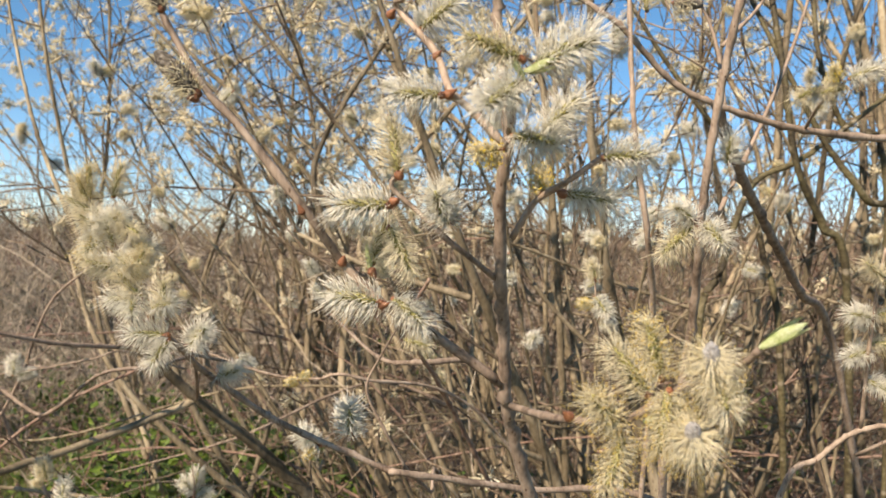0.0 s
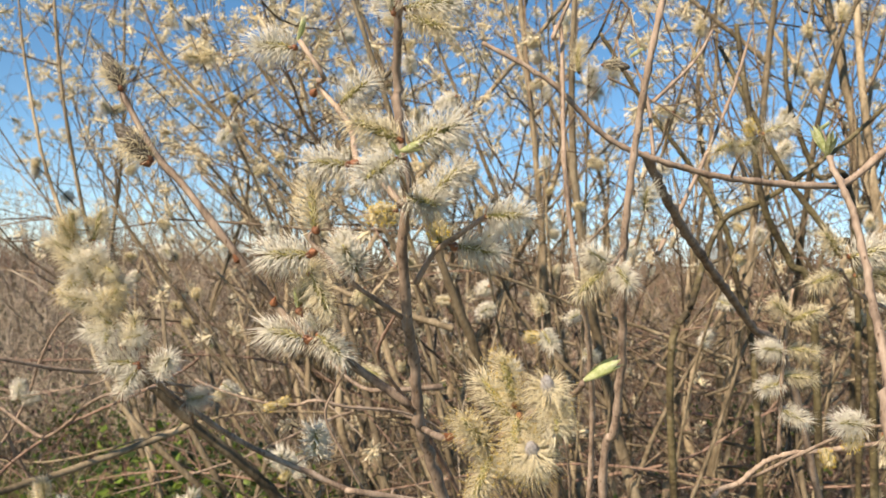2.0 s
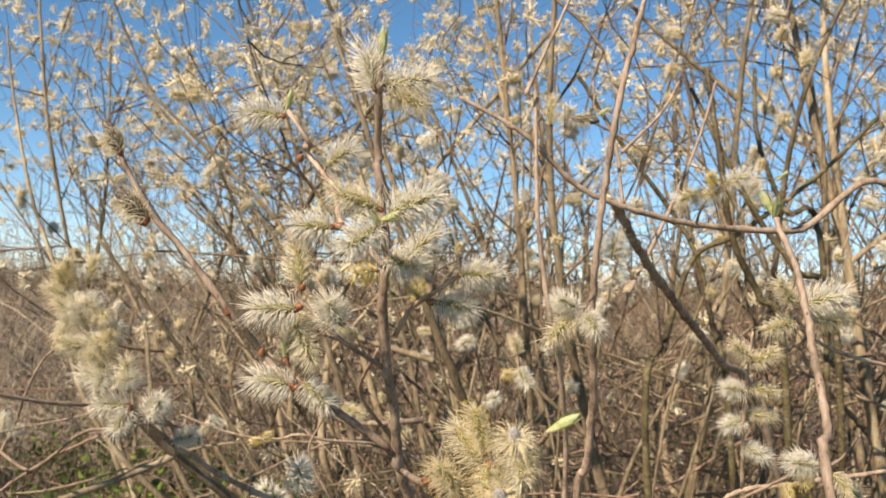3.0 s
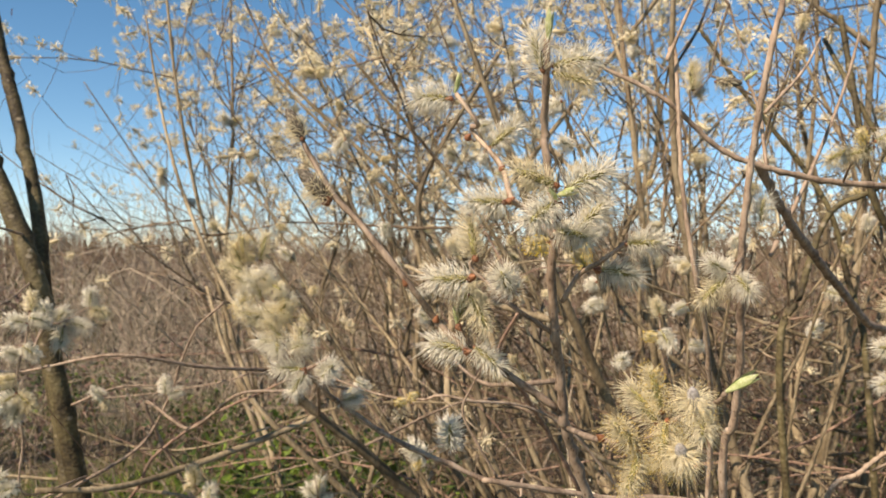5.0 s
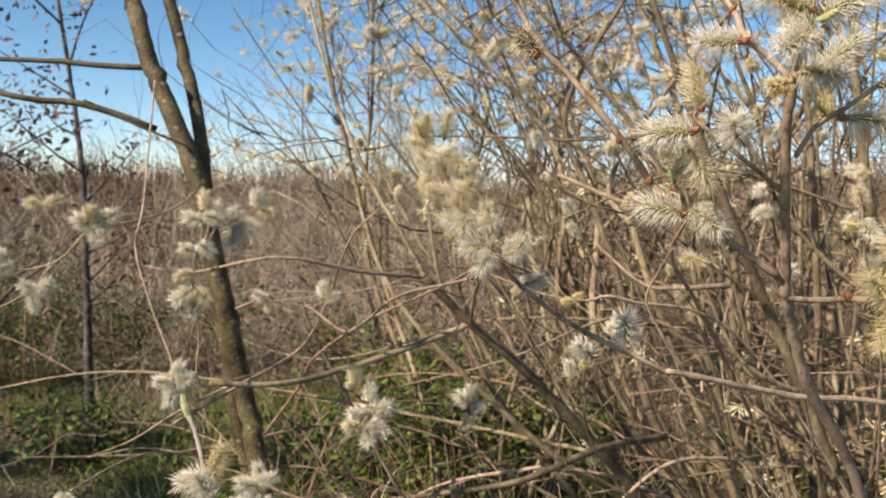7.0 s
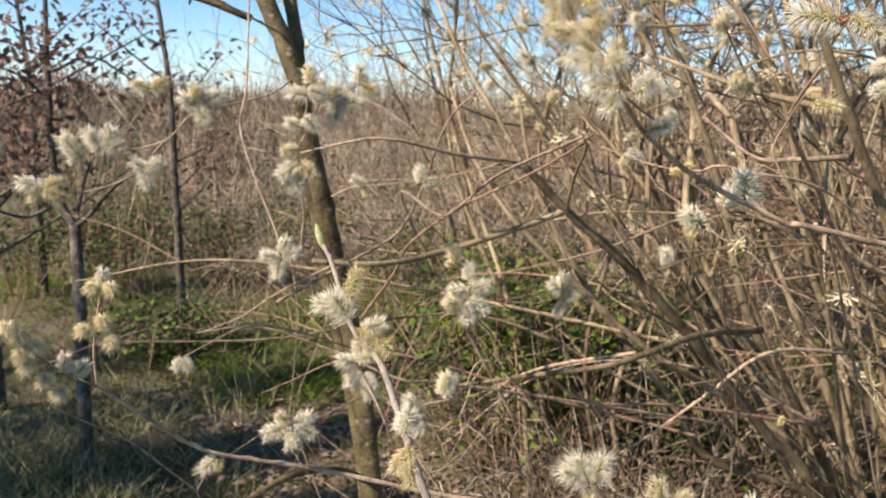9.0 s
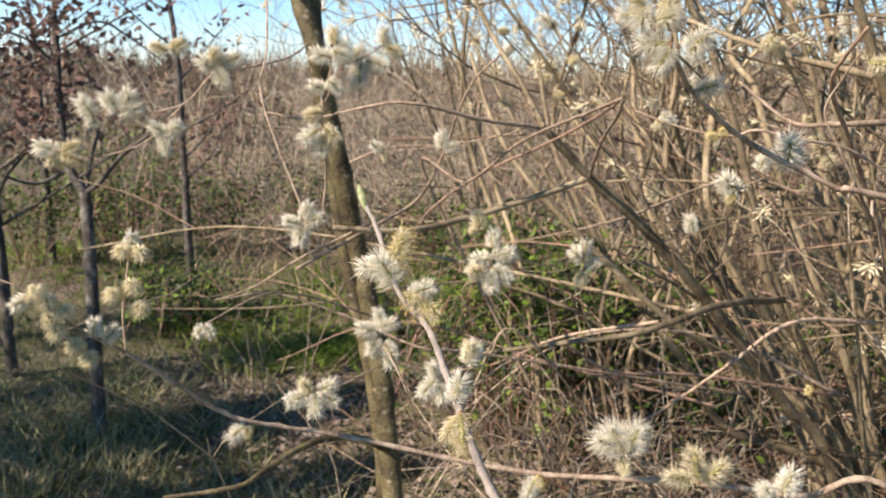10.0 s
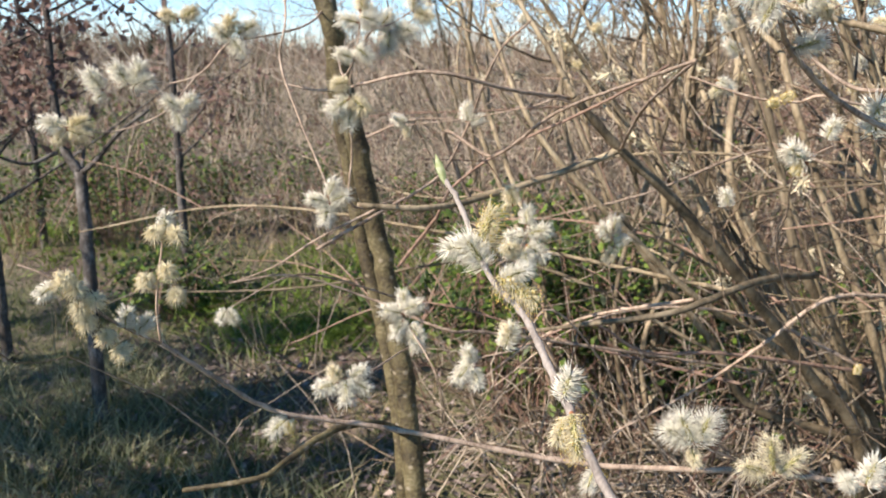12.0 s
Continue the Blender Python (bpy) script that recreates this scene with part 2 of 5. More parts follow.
def catkin_meshes(seed, count, reach, tilt, droop, silk, tip, grain, core, bare=0.0, width=0.0055, thick=0.0066, tail=0.80, girth=0.060, fall=0.0, dome=0.0, bracts=90):
    """Core with its dark bracts, and stamens, of a catkin one unit long that stands on the origin and grows along z."""
    r = random.Random(seed)
    c = Geo()
    steps = 9
    line, radii = [], []
    for i in range(steps + 1):
        u = i / steps
        line.append(np.array((0.03 * math.sin(3 * u + seed), 0.03 * math.sin(2 * u), 0.02 + u * tail)))
        radii.append(0.020 + girth * math.sin(math.pi * min(1, 0.12 + u * 0.8)) * (1 if i < steps else 0.45) + dome * math.sin(math.pi * max(0.0, min(1.0, (u - 0.45) / 0.6))))
    tube(c, line, radii, 9)

    def on_core(u, w, out):
        i = min(int(u * steps), steps - 1)
        f = u * steps - i
        return line[i] + (line[i + 1] - line[i]) * f + np.array((math.cos(w), math.sin(w), 0)) * (radii[i] + (radii[i + 1] - radii[i]) * f) * out

    for k in range(bracts):
        bead(c, on_core((k + 0.5) / bracts * 0.97, k * 2.39996, 1.0), 0.015, 1)
    s = Geo()
    for k in range(count):
        u = ((k + r.random()) / count) ** 0.9 * (1 - bare)
        w = k * 2.39996 + r.gauss(0, 0.35)
        out = np.array((math.cos(w), math.sin(w), 0))
        t = radians(tilt + r.gauss(0, 9) + (1 - u) * 18 - 26 * max(0, u - 0.75) * 4)
        d = out * math.sin(t) + np.array((0, 0, 1)) * math.cos(t)
        n = reach * r.uniform(0.72, 1.10)
        bend = np.array([r.gauss(0, 1) for _ in range(3)]) * n * (0.05 + droop * 0.38)
        a = on_core(u, w, 0.8)
        b = a + d * n * 0.55 + bend * 0.25 - np.array((0, droop * 0.12 * n, fall * n * 0.12))
        e = a + d * n + np.array((0, 0, 0.14 * n)) + bend - np.array((0, (0.06 + droop * 0.5) * n, droop * n * 0.20 + fall * n))
        hair(s, a, b, e, thick * r.uniform(0.75, 1.2))
        if r.random() < grain:
            bead(s, b + (e - b) * 0.86, width * r.uniform(0.8, 1.35), 1)
    return c.mesh("catkin", [core, BRACT]), s.mesh("stamen_tuft", [silk, tip])


bud_geo = Geo()
tube(bud_geo, glide([(0, 0, 0), (0.05, 0, 0.4), (0.02, 0, 1)], 6), [0.16, 0.30, 0.36, 0.33, 0.24, 0.13, 0.03], 8)
BUD_MESH = bud_geo.mesh("bud", [BUD])
scale_geo = Geo()
tube(scale_geo, glide([(0.03, 0, -0.03), (0.05, 0, 0.05), (0.06, 0, 0.15)], 5), [0.022, 0.052, 0.060, 0.048, 0.024, 0.006], 7)
SCALE_MESH = scale_geo.mesh("bud_scale", [BUD])
leaf_geo = Geo()
for turn, lean in ((0.0, 0.10), (2.2, 0.16), (4.3, 0.05)):
    side = np.array((math.cos(turn), math.sin(turn), 0))
    fold = np.array((-math.sin(turn), math.cos(turn), 0))
    rows = []
    for i in range(7):
        u = i / 6
        half = 0.125 * math.sin(math.pi * min(1, 0.06 + u * 0.94)) + 0.004
        mid = fold * (lean * math.sin(u * 2.4) + 0.05) + np.array((0, 0, u))
        rows.append((mid + side * half - fold * half * 0.7, mid, mid - side * half - fold * half * 0.7))
    at = len(leaf_geo.v)
    for row in rows:
        leaf_geo.v += row
    for i in range(6):
        q = at + 3 * i
        leaf_geo.f += [(q, q + 1, q + 4, q + 3), (q + 1, q + 2, q + 5, q + 4)]
        leaf_geo.m += [0, 0]
LEAF_MESH = leaf_geo.mesh("leaf", [LEAF])

KINDS = {}
for kind, args in {
    "white": (0.41, 64, 0.12, SILK, ANTHER, 0.12, CORE),
    "straw": (0.34, 58, 0.36, SILK_STRAW, ANTHER, 0.50, CORE),
    "yellow": (0.30, 64, 0.50, SILK_CREAM, SPENT, 1.0, CORE),
    "pollen": (0.28, 60, 0.12, SILK_CREAM, POLLEN, 1.0, CORE),
    "pollen2": (0.22, 64, 0.60, SILK_CREAM, SPENT, 1.0, CORE),
    "tip": (0.44, 70, 0.22, SILK_CREAM, SPENT, 0.7, CORE_GREY),
    "mop": (0.44, 66, 0.12, SILK_CREAM, SPENT, 0.30, CORE),
    "dark": (0.22, 66, 0.70, SILK_STRAW, ANTHER, 0.2, CORE_DARK),
}.items():
    reach, tilt, droop, silk, tip, grain, core = args
    bare = {"tip": 0.25, "dark": 0.40}.get(kind, 0.0)
    fat = {"pollen": 0.0125, "pollen2": 0.0095, "tip": 0.0075, "mop": 0.011, "yellow": 0.0090}.get(kind, 0.0065)
    extra = {"white": {"tail": 0.70}, "mop": {"fall": 0.55, "tail": 0.36}, "tip": {"fall": 0.32, "dome": 0.03, "tail": 0.62}}.get(kind, {})
    bracts = 0 if kind in ("tip", "dark", "mop") else 90
    near = [catkin_meshes(s, {"white": 340, "dark": 260, "straw": 310, "tip": 380}.get(kind, 420), reach, tilt, droop, silk, tip, grain, core, bare, fat, 0.0050 if kind in ("yellow", "tip", "pollen2") else 0.0062, girth={"dark": 0.14, "tip": 0.075}.get(kind, 0.062), bracts=bracts, **extra) for s in (1, 2, 3, 7)]
    far = [catkin_meshes(s, 290, reach * 0.98, tilt + 6, droop * 0.6, silk, tip, grain * 0.6, core, bare, fat * 1.2, 0.012 if kind == "mop" else 0.0115, bracts=bracts // 2, **({"tail": 0.62} | extra)) for s in (4, 5, 6, 8)]
    KINDS[kind] = (near, far)


def along(a, b, size, spin):
    """The pose of something that grows along z, from a towards b."""
    d = Vector(b) - Vector(a)
    q = d.to_track_quat("Z", "Y")
    return Matrix.Translation(a) @ q.to_matrix().to_4x4() @ Matrix.Rotation(spin, 4, "Z") @ Matrix.Scale(size, 4)


def catkin(parent, base, tip, kind):
    """A catkin with its stamens and bud scale, from base to tip."""
    size = max(0.034 if base[1] < 0.62 and base[0] > -0.3 else 0.033 if base[1] < 0.95 and base[2] > 1.34 else 0.025, min(0.050, (Vector(tip) - Vector(base)).length * (1.05 if base[1] < 0.9 else 1.35)))
    if kind in ("yellow", "tip", "pollen2") and base[0] > -0.2:
        size = min(size, 0.0325)
    if kind == "mop":
        size = 0.027
    if kind == "pollen":
        size = min(size, 0.023)
    core_mesh, silk_mesh = rng.choice(KINDS[kind][0 if size > 0.0315 and base[1] < 0.95 else 1])
    c = part("catkin", core_mesh, parent, {"white": "silvery white fluffy catkin", "straw": "faded straw-coloured catkin", "yellow": "cream catkin with yellow tips", "pollen": "bright yellow catkin", "mop": "shaggy cream catkin with drooping stamens",
                                          "pollen2": "ochre-yellow spent catkin", "tip": "cream catkin with grey tip", "dark": "dark unopened catkin"}[kind])
    c.matrix_local = along(base, tip, size, rng.uniform(-0.5, 0.5))
    part("stamen_tuft", silk_mesh, c)
    part("bud_scale", SCALE_MESH, c, "red-brown bud scale")
    return c


def bud(parent, base, tip):
    b = part("bud", BUD_MESH, parent, "red-brown bud")
    b.matrix_local = along(base, tip, max(0.006, min(0.008, (Vector(tip) - Vector(base)).length * 1.3)), rng.uniform(0, 6.28))


def leaf(parent, base, tip, width):
    o = part("young_leaf", LEAF_MESH, parent, "pale green unfolding leaf")
    o.matrix_local = along(base, tip, (Vector(tip) - Vector(base)).length, rng.uniform(0, 6.28))



def withered_leaves(parent, seed, spots, each):
    """Loose bunches of dead leaves that still hang on a young oak."""
    r = random.Random(seed)
    g = Geo()
    for x, y, z in spots:
        for _ in range(each):
            p = np.array((x + r.gauss(0, 0.12), y + r.gauss(0, 0.12), z + r.gauss(0, 0.10)))
            e = unit(np.array((r.gauss(0, 1), r.gauss(0, 1), r.gauss(0, 1)))) * r.uniform(0.035, 0.06)
            blade(g, p, p + e, unit(cross(e, (r.gauss(0, 1), r.gauss(0, 1), r.gauss(0, 1)))) * 0.013, 0, 0.6)
    return stuff("crown", g, [OAK_LEAF], parent, "withered brown oak leaves")


# ---- willow branches and twigs ----
main = thing("willow_branch", "grey-brown upright willow branch crowded with fluffy white catkins", "branch")
stem(main, [(0.360, 1.250, 0.000), (0.220, 1.000, 0.750), (0.130, 0.780, 1.200), (0.064, 0.674, 1.354), (0.046, 0.638, 1.409), (0.041, 0.617, 1.439), (0.039, 0.602, 1.473), (0.036, 0.577, 1.502), (0.034, 0.550, 1.551), (0.037, 0.540, 1.579), (0.030, 0.534, 1.626), (0.029, 0.534, 1.643), (0.031, 0.511, 1.677), (0.031, 0.510, 1.698)], 0.0045, 0.0022, "stem")
stem(main, [(0.039, 0.615, 1.440), (-0.002, 0.599, 1.469), (-0.030, 0.587, 1.486), (-0.054, 0.586, 1.509), (-0.071, 0.565, 1.536), (-0.108, 0.562, 1.580), (-0.125, 0.561, 1.597), (-0.140, 0.560, 1.619), (-0.152, 0.559, 1.640)], 0.0030, 0.0018, "side_branch")
stem(main, [(0.034, 0.578, 1.502), (0.019, 0.555, 1.514), (0.007, 0.544, 1.523), (-0.010, 0.548, 1.538), (-0.022, 0.547, 1.548), (-0.021, 0.547, 1.555)], 0.0017, 0.0011, "twig")
stem(main, [(0.041, 0.571, 1.525), (0.049, 0.566, 1.540), (0.055, 0.562, 1.547), (0.066, 0.542, 1.553), (0.083, 0.543, 1.566), (0.090, 0.543, 1.570)], 0.0019, 0.0013, "twig")
stem(main, [(0.036, 0.538, 1.570), (0.016, 0.539, 1.590), (0.007, 0.533, 1.596), (-0.001, 0.553, 1.618), (-0.013, 0.562, 1.634), (-0.027, 0.566, 1.650), (-0.019, 0.550, 1.650), (-0.035, 0.547, 1.672)], 0.0023, 0.0015, "side_branch")
stem(main, [(0.045, 0.620, 1.426), (0.059, 0.563, 1.432), (0.071, 0.519, 1.438), (0.093, 0.505, 1.441), (0.112, 0.481, 1.460), (0.133, 0.462, 1.474), (0.137, 0.452, 1.481)], 0.0022, 0.0014, "side_branch")
stem(main, [(0.037, 0.535, 1.577), (0.039, 0.495, 1.587), (0.042, 0.475, 1.591)], 0.0018, 0.0014, "twig")
catkin(main, (0.091, 0.505, 1.436), (0.071, 0.483, 1.463), "yellow")
catkin(main, (0.093, 0.505, 1.436), (0.086, 0.495, 1.411), "yellow")
catkin(main, (0.115, 0.468, 1.436), (0.112, 0.444, 1.458), "tip")
catkin(main, (0.111, 0.486, 1.457), (0.115, 0.471, 1.431), "yellow")
catkin(main, (0.104, 0.480, 1.464), (0.096, 0.474, 1.493), "pollen2")
catkin(main, (0.122, 0.466, 1.466), (0.119, 0.451, 1.485), "tip")
catkin(main, (0.125, 0.476, 1.466), (0.125, 0.461, 1.461), "straw")
catkin(main, (0.104, 0.500, 1.454), (0.091, 0.499, 1.469), "straw")
catkin(main, (0.106, 0.475, 1.461), (0.104, 0.470, 1.438), "yellow")
catkin(main, (0.046, 0.470, 1.596), (0.080, 0.472, 1.611), "white")
catkin(main, (0.041, 0.475, 1.599), (0.022, 0.469, 1.605), "straw")
catkin(main, (0.039, 0.470, 1.589), (0.028, 0.455, 1.576), "white")
catkin(main, (0.034, 0.520, 1.566), (0.014, 0.509, 1.561), "pollen")
catkin(main, (0.038, 0.525, 1.574), (0.067, 0.512, 1.567), "white")
catkin(main, (0.084, 0.538, 1.567), (0.107, 0.534, 1.566), "white")
catkin(main, (0.053, 0.521, 1.575), (0.074, 0.522, 1.595), "white")
catkin(main, (0.067, 0.552, 1.549), (0.100, 0.554, 1.542), "white")
catkin(main, (0.056, 0.562, 1.548), (0.053, 0.561, 1.566), "pollen")
catkin(main, (-0.023, 0.557, 1.541), (-0.062, 0.555, 1.537), "white")
catkin(main, (-0.020, 0.547, 1.554), (-0.025, 0.547, 1.586), "straw")
catkin(main, (0.008, 0.549, 1.531), (0.001, 0.528, 1.547), "white")
catkin(main, (0.004, 0.528, 1.594), (-0.028, 0.526, 1.592), "white")
catkin(main, (-0.030, 0.587, 1.486), (-0.067, 0.585, 1.491), "white")
catkin(main, (-0.025, 0.588, 1.489), (-0.006, 0.584, 1.475), "white")
catkin(main, (-0.037, 0.587, 1.508), (-0.029, 0.587, 1.532), "straw")
catkin(main, (-0.012, 0.562, 1.636), (0.006, 0.558, 1.647), "white")
catkin(main, (-0.131, 0.561, 1.596), (-0.158, 0.554, 1.622), "dark")
catkin(main, (-0.152, 0.559, 1.641), (-0.168, 0.558, 1.668), "dark")
catkin(main, (-0.025, 0.562, 1.529), (-0.015, 0.563, 1.508), "straw")
catkin(main, (0.028, 0.511, 1.677), (0.020, 0.508, 1.708), "white")
catkin(main, (0.035, 0.511, 1.681), (0.071, 0.514, 1.686), "white")
catkin(main, (0.035, 0.512, 1.677), (0.064, 0.504, 1.665), "straw")
catkin(main, (-0.039, 0.557, 1.670), (-0.074, 0.555, 1.670), "white")
leaf(main, (-0.036, 0.547, 1.672), (-0.032, 0.546, 1.687), 0.40)
leaf(main, (0.032, 0.510, 1.698), (0.034, 0.508, 1.718), 0.40)
leaf(main, (0.137, 0.452, 1.482), (0.154, 0.448, 1.493), 0.40)
leaf(main, (0.042, 0.470, 1.589), (0.036, 0.465, 1.597), 0.40)
leaf(main, (0.041, 0.470, 1.593), (0.054, 0.463, 1.597), 0.40)
leaf(main, (-0.038, 0.587, 1.505), (-0.040, 0.587, 1.520), 0.40)
leaf(main, (0.102, 0.500, 1.442), (0.107, 0.485, 1.446), 0.40)
bud(main, (-0.024, 0.557, 1.541), (-0.019, 0.552, 1.543))
bud(main, (-0.019, 0.547, 1.553), (-0.017, 0.544, 1.557))
bud(main, (-0.032, 0.587, 1.484), (-0.025, 0.583, 1.487))
bud(main, (0.004, 0.528, 1.593), (0.009, 0.528, 1.596))
bud(main, (-0.003, 0.553, 1.617), (-0.000, 0.550, 1.620))
bud(main, (-0.029, 0.563, 1.642), (-0.026, 0.558, 1.644))
bud(main, (-0.054, 0.586, 1.507), (-0.052, 0.582, 1.512))
bud(main, (-0.072, 0.565, 1.534), (-0.074, 0.562, 1.538))
bud(main, (0.067, 0.552, 1.548), (0.063, 0.547, 1.549))
bud(main, (0.071, 0.519, 1.439), (0.066, 0.513, 1.443))
bud(main, (-0.038, 0.587, 1.506), (-0.034, 0.584, 1.501))
bud(main, (0.044, 0.475, 1.589), (0.041, 0.472, 1.586))
bud(main, (-0.131, 0.561, 1.595), (-0.135, 0.557, 1.594))

arch = thing("willow_branch", "long arching willow branch ending in a dense cluster of cream catkins", "branch")
stem(arch, [(0.750, 1.750, 0.000), (0.620, 1.450, 0.600), (0.450, 1.150, 1.050), (0.233, 1.052, 1.249), (0.071, 0.972, 1.283), (-0.046, 0.895, 1.313), (-0.061, 0.908, 1.312), (-0.151, 0.862, 1.360), (-0.197, 0.809, 1.405), (-0.208, 0.768, 1.431), (-0.224, 0.737, 1.460), (-0.258, 0.745, 1.503), (-0.292, 0.762, 1.557)], 0.0040, 0.0016, "stem")
stem(arch, [(-0.212, 0.743, 1.446), (-0.199, 0.759, 1.432), (-0.191, 0.819, 1.419)], 0.0014, 0.0012, "twig")
catkin(arch, (-0.289, 0.762, 1.542), (-0.291, 0.752, 1.561), "straw")
catkin(arch, (-0.277, 0.753, 1.529), (-0.276, 0.743, 1.511), "white")
catkin(arch, (-0.257, 0.754, 1.529), (-0.236, 0.736, 1.523), "straw")
catkin(arch, (-0.269, 0.763, 1.552), (-0.265, 0.764, 1.567), "straw")
catkin(arch, (-0.259, 0.749, 1.507), (-0.239, 0.736, 1.495), "white")
catkin(arch, (-0.214, 0.737, 1.460), (-0.213, 0.732, 1.492), "straw")
catkin(arch, (-0.210, 0.738, 1.448), (-0.243, 0.726, 1.447), "white")
catkin(arch, (-0.210, 0.738, 1.445), (-0.219, 0.728, 1.424), "white")
catkin(arch, (-0.195, 0.739, 1.440), (-0.172, 0.720, 1.458), "white")
catkin(arch, (-0.252, 0.745, 1.494), (-0.265, 0.734, 1.498), "straw")
catkin(arch, (-0.234, 0.741, 1.469), (-0.253, 0.735, 1.473), "white")
catkin(arch, (-0.268, 0.754, 1.520), (-0.281, 0.743, 1.532), "straw")
catkin(arch, (-0.250, 0.755, 1.516), (-0.231, 0.746, 1.512), "white")
catkin(arch, (-0.195, 0.809, 1.407), (-0.171, 0.800, 1.415), "white")
catkin(arch, (-0.275, 0.753, 1.537), (-0.257, 0.744, 1.533), "straw")
leaf(arch, (-0.256, 0.745, 1.492), (-0.273, 0.734, 1.496), 0.40)
for k in range(12):
    u, w = (k + 0.5) / 12, k * 2.4
    foot = Vector((-0.224 - 0.066 * u, 0.738 + 0.022 * u, 1.462 + 0.092 * u))
    catkin(arch, tuple(foot), tuple(foot + Vector((0.022 * math.cos(w), -0.010, 0.018 * math.sin(w) + 0.006))), ("white", "straw", "white", "yellow")[k % 4])
bud(arch, (-0.224, 0.737, 1.458), (-0.225, 0.734, 1.462))
bud(arch, (-0.247, 0.745, 1.477), (-0.249, 0.742, 1.482))

fork = thing("willow_twig", "thin forked willow twig with a few small cream catkins", "branch")
stem(fork, [(-0.042, 0.909, 1.312), (-0.063, 0.892, 1.353), (-0.080, 0.886, 1.390), (-0.067, 0.881, 1.422), (-0.053, 0.877, 1.448)], 0.0016, 0.0009, "stem")
catkin(fork, (-0.046, 0.877, 1.438), (-0.030, 0.868, 1.435), "straw")
catkin(fork, (-0.115, 1.005, 1.322), (-0.108, 0.985, 1.367), "white")
stem(fork, [(-0.042, 0.909, 1.312), (-0.024, 0.971, 1.276), (-0.004, 1.062, 1.230), (0.150, 1.450, 0.600), (0.300, 1.800, 0.000)], 0.0017, 0.0016, "stem")

yel = thing("willow_twig", "thin dark willow twig carrying one bright yellow catkin", "branch")
stem(yel, [(0.500, 1.900, 0.000), (0.350, 1.700, 0.700), (0.050, 1.400, 1.250), (-0.135, 1.224, 1.350), (-0.194, 1.221, 1.347), (-0.237, 1.208, 1.350), (-0.286, 1.195, 1.364), (-0.330, 1.192, 1.379)], 0.0025, 0.0014, "stem")
catkin(yel, (-0.214, 1.200, 1.347), (-0.226, 1.190, 1.346), "pollen")
catkin(yel, (-0.213, 1.205, 1.350), (-0.202, 1.200, 1.356), "pollen")

rs1 = thing("willow_branch", "tan upright willow branch with paired white catkins", "branch", "upright stems beside the flowering branch")
stem(rs1, [(0.232, 0.746, 1.829), (0.212, 0.742, 1.738), (0.204, 0.778, 1.655), (0.201, 0.815, 1.562), (0.211, 0.873, 1.480), (0.213, 0.926, 1.387), (0.210, 0.978, 1.283), (0.280, 1.250, 0.600), (0.340, 1.450, 0.000)], 0.0024, 0.0052, "stem")
stem(rs1, [(0.202, 0.815, 1.564), (0.185, 0.769, 1.545), (0.182, 0.759, 1.540)], 0.0018, 0.0015, "twig")
catkin(rs1, (0.182, 0.758, 1.544), (0.154, 0.746, 1.516), "straw")
catkin(rs1, (0.186, 0.749, 1.546), (0.199, 0.725, 1.524), "white")
catkin(rs1, (0.182, 0.758, 1.547), (0.162, 0.746, 1.557), "white")
catkin(rs1, (0.218, 0.811, 1.597), (0.221, 0.801, 1.620), "white")
leaf(rs1, (0.193, 0.756, 1.722), (0.205, 0.757, 1.731), 0.40)

rs2 = thing("willow_branch", "thin reddish upright willow branch", "branch", "upright stems beside the flowering branch")
stem(rs2, [(0.174, 0.839, 1.864), (0.134, 0.846, 1.768), (0.141, 0.860, 1.775), (0.148, 0.843, 1.639), (0.162, 0.847, 1.546), (0.185, 0.921, 1.453), (0.198, 1.027, 1.269), (0.200, 1.300, 0.500), (0.300, 1.600, 0.000)], 0.0015, 0.0035, "stem")
catkin(rs2, (0.159, 0.863, 1.736), (0.160, 0.862, 1.765), "straw")

rs3 = thing("willow_branch", "tan willow branch crossing in front of the sky", "branch", "upright stems beside the flowering branch")
stem(rs3, [(0.065, 0.853, 1.761), (0.130, 0.860, 1.727), (0.188, 0.887, 1.680), (0.241, 0.903, 1.660), (0.326, 0.942, 1.648), (0.450, 0.994, 1.650), (0.616, 1.060, 1.679), (1.000, 1.500, 1.100), (1.200, 2.000, 0.000)], 0.0022, 0.0045, "stem")
stem(rs3, [(0.231, 0.902, 1.664), (0.274, 0.977, 1.615), (0.338, 1.085, 1.561), (0.434, 1.247, 1.486), (0.554, 1.413, 1.364), (0.820, 1.750, 0.600), (0.900, 1.900, -0.020)], 0.0045, 0.0060, "side_branch")
stem(rs3, [(0.376, 1.063, 1.843), (0.354, 1.052, 1.768), (0.314, 1.030, 1.672), (0.264, 1.007, 1.568)], 0.0016, 0.0025, "side_branch")
stem(rs3, [(0.240, 0.903, 1.661), (0.234, 0.921, 1.727), (0.218, 0.928, 1.769)], 0.0022, 0.0012, "twig")
stem(rs3, [(0.241, 0.921, 1.722), (0.291, 0.976, 1.778), (0.323, 1.028, 1.831)], 0.0020, 0.0012, "twig")
catkin(rs3, (0.330, 0.871, 1.680), (0.313, 0.859, 1.701), "pollen")
catkin(rs3, (0.338, 0.872, 1.683), (0.370, 0.865, 1.693), "white")
catkin(rs3, (0.318, 0.880, 1.676), (0.289, 0.867, 1.660), "straw")
catkin(rs3, (0.339, 0.882, 1.677), (0.310, 0.869, 1.666), "straw")
leaf(rs3, (0.411, 0.939, 1.698), (0.425, 0.940, 1.710), 0.40)
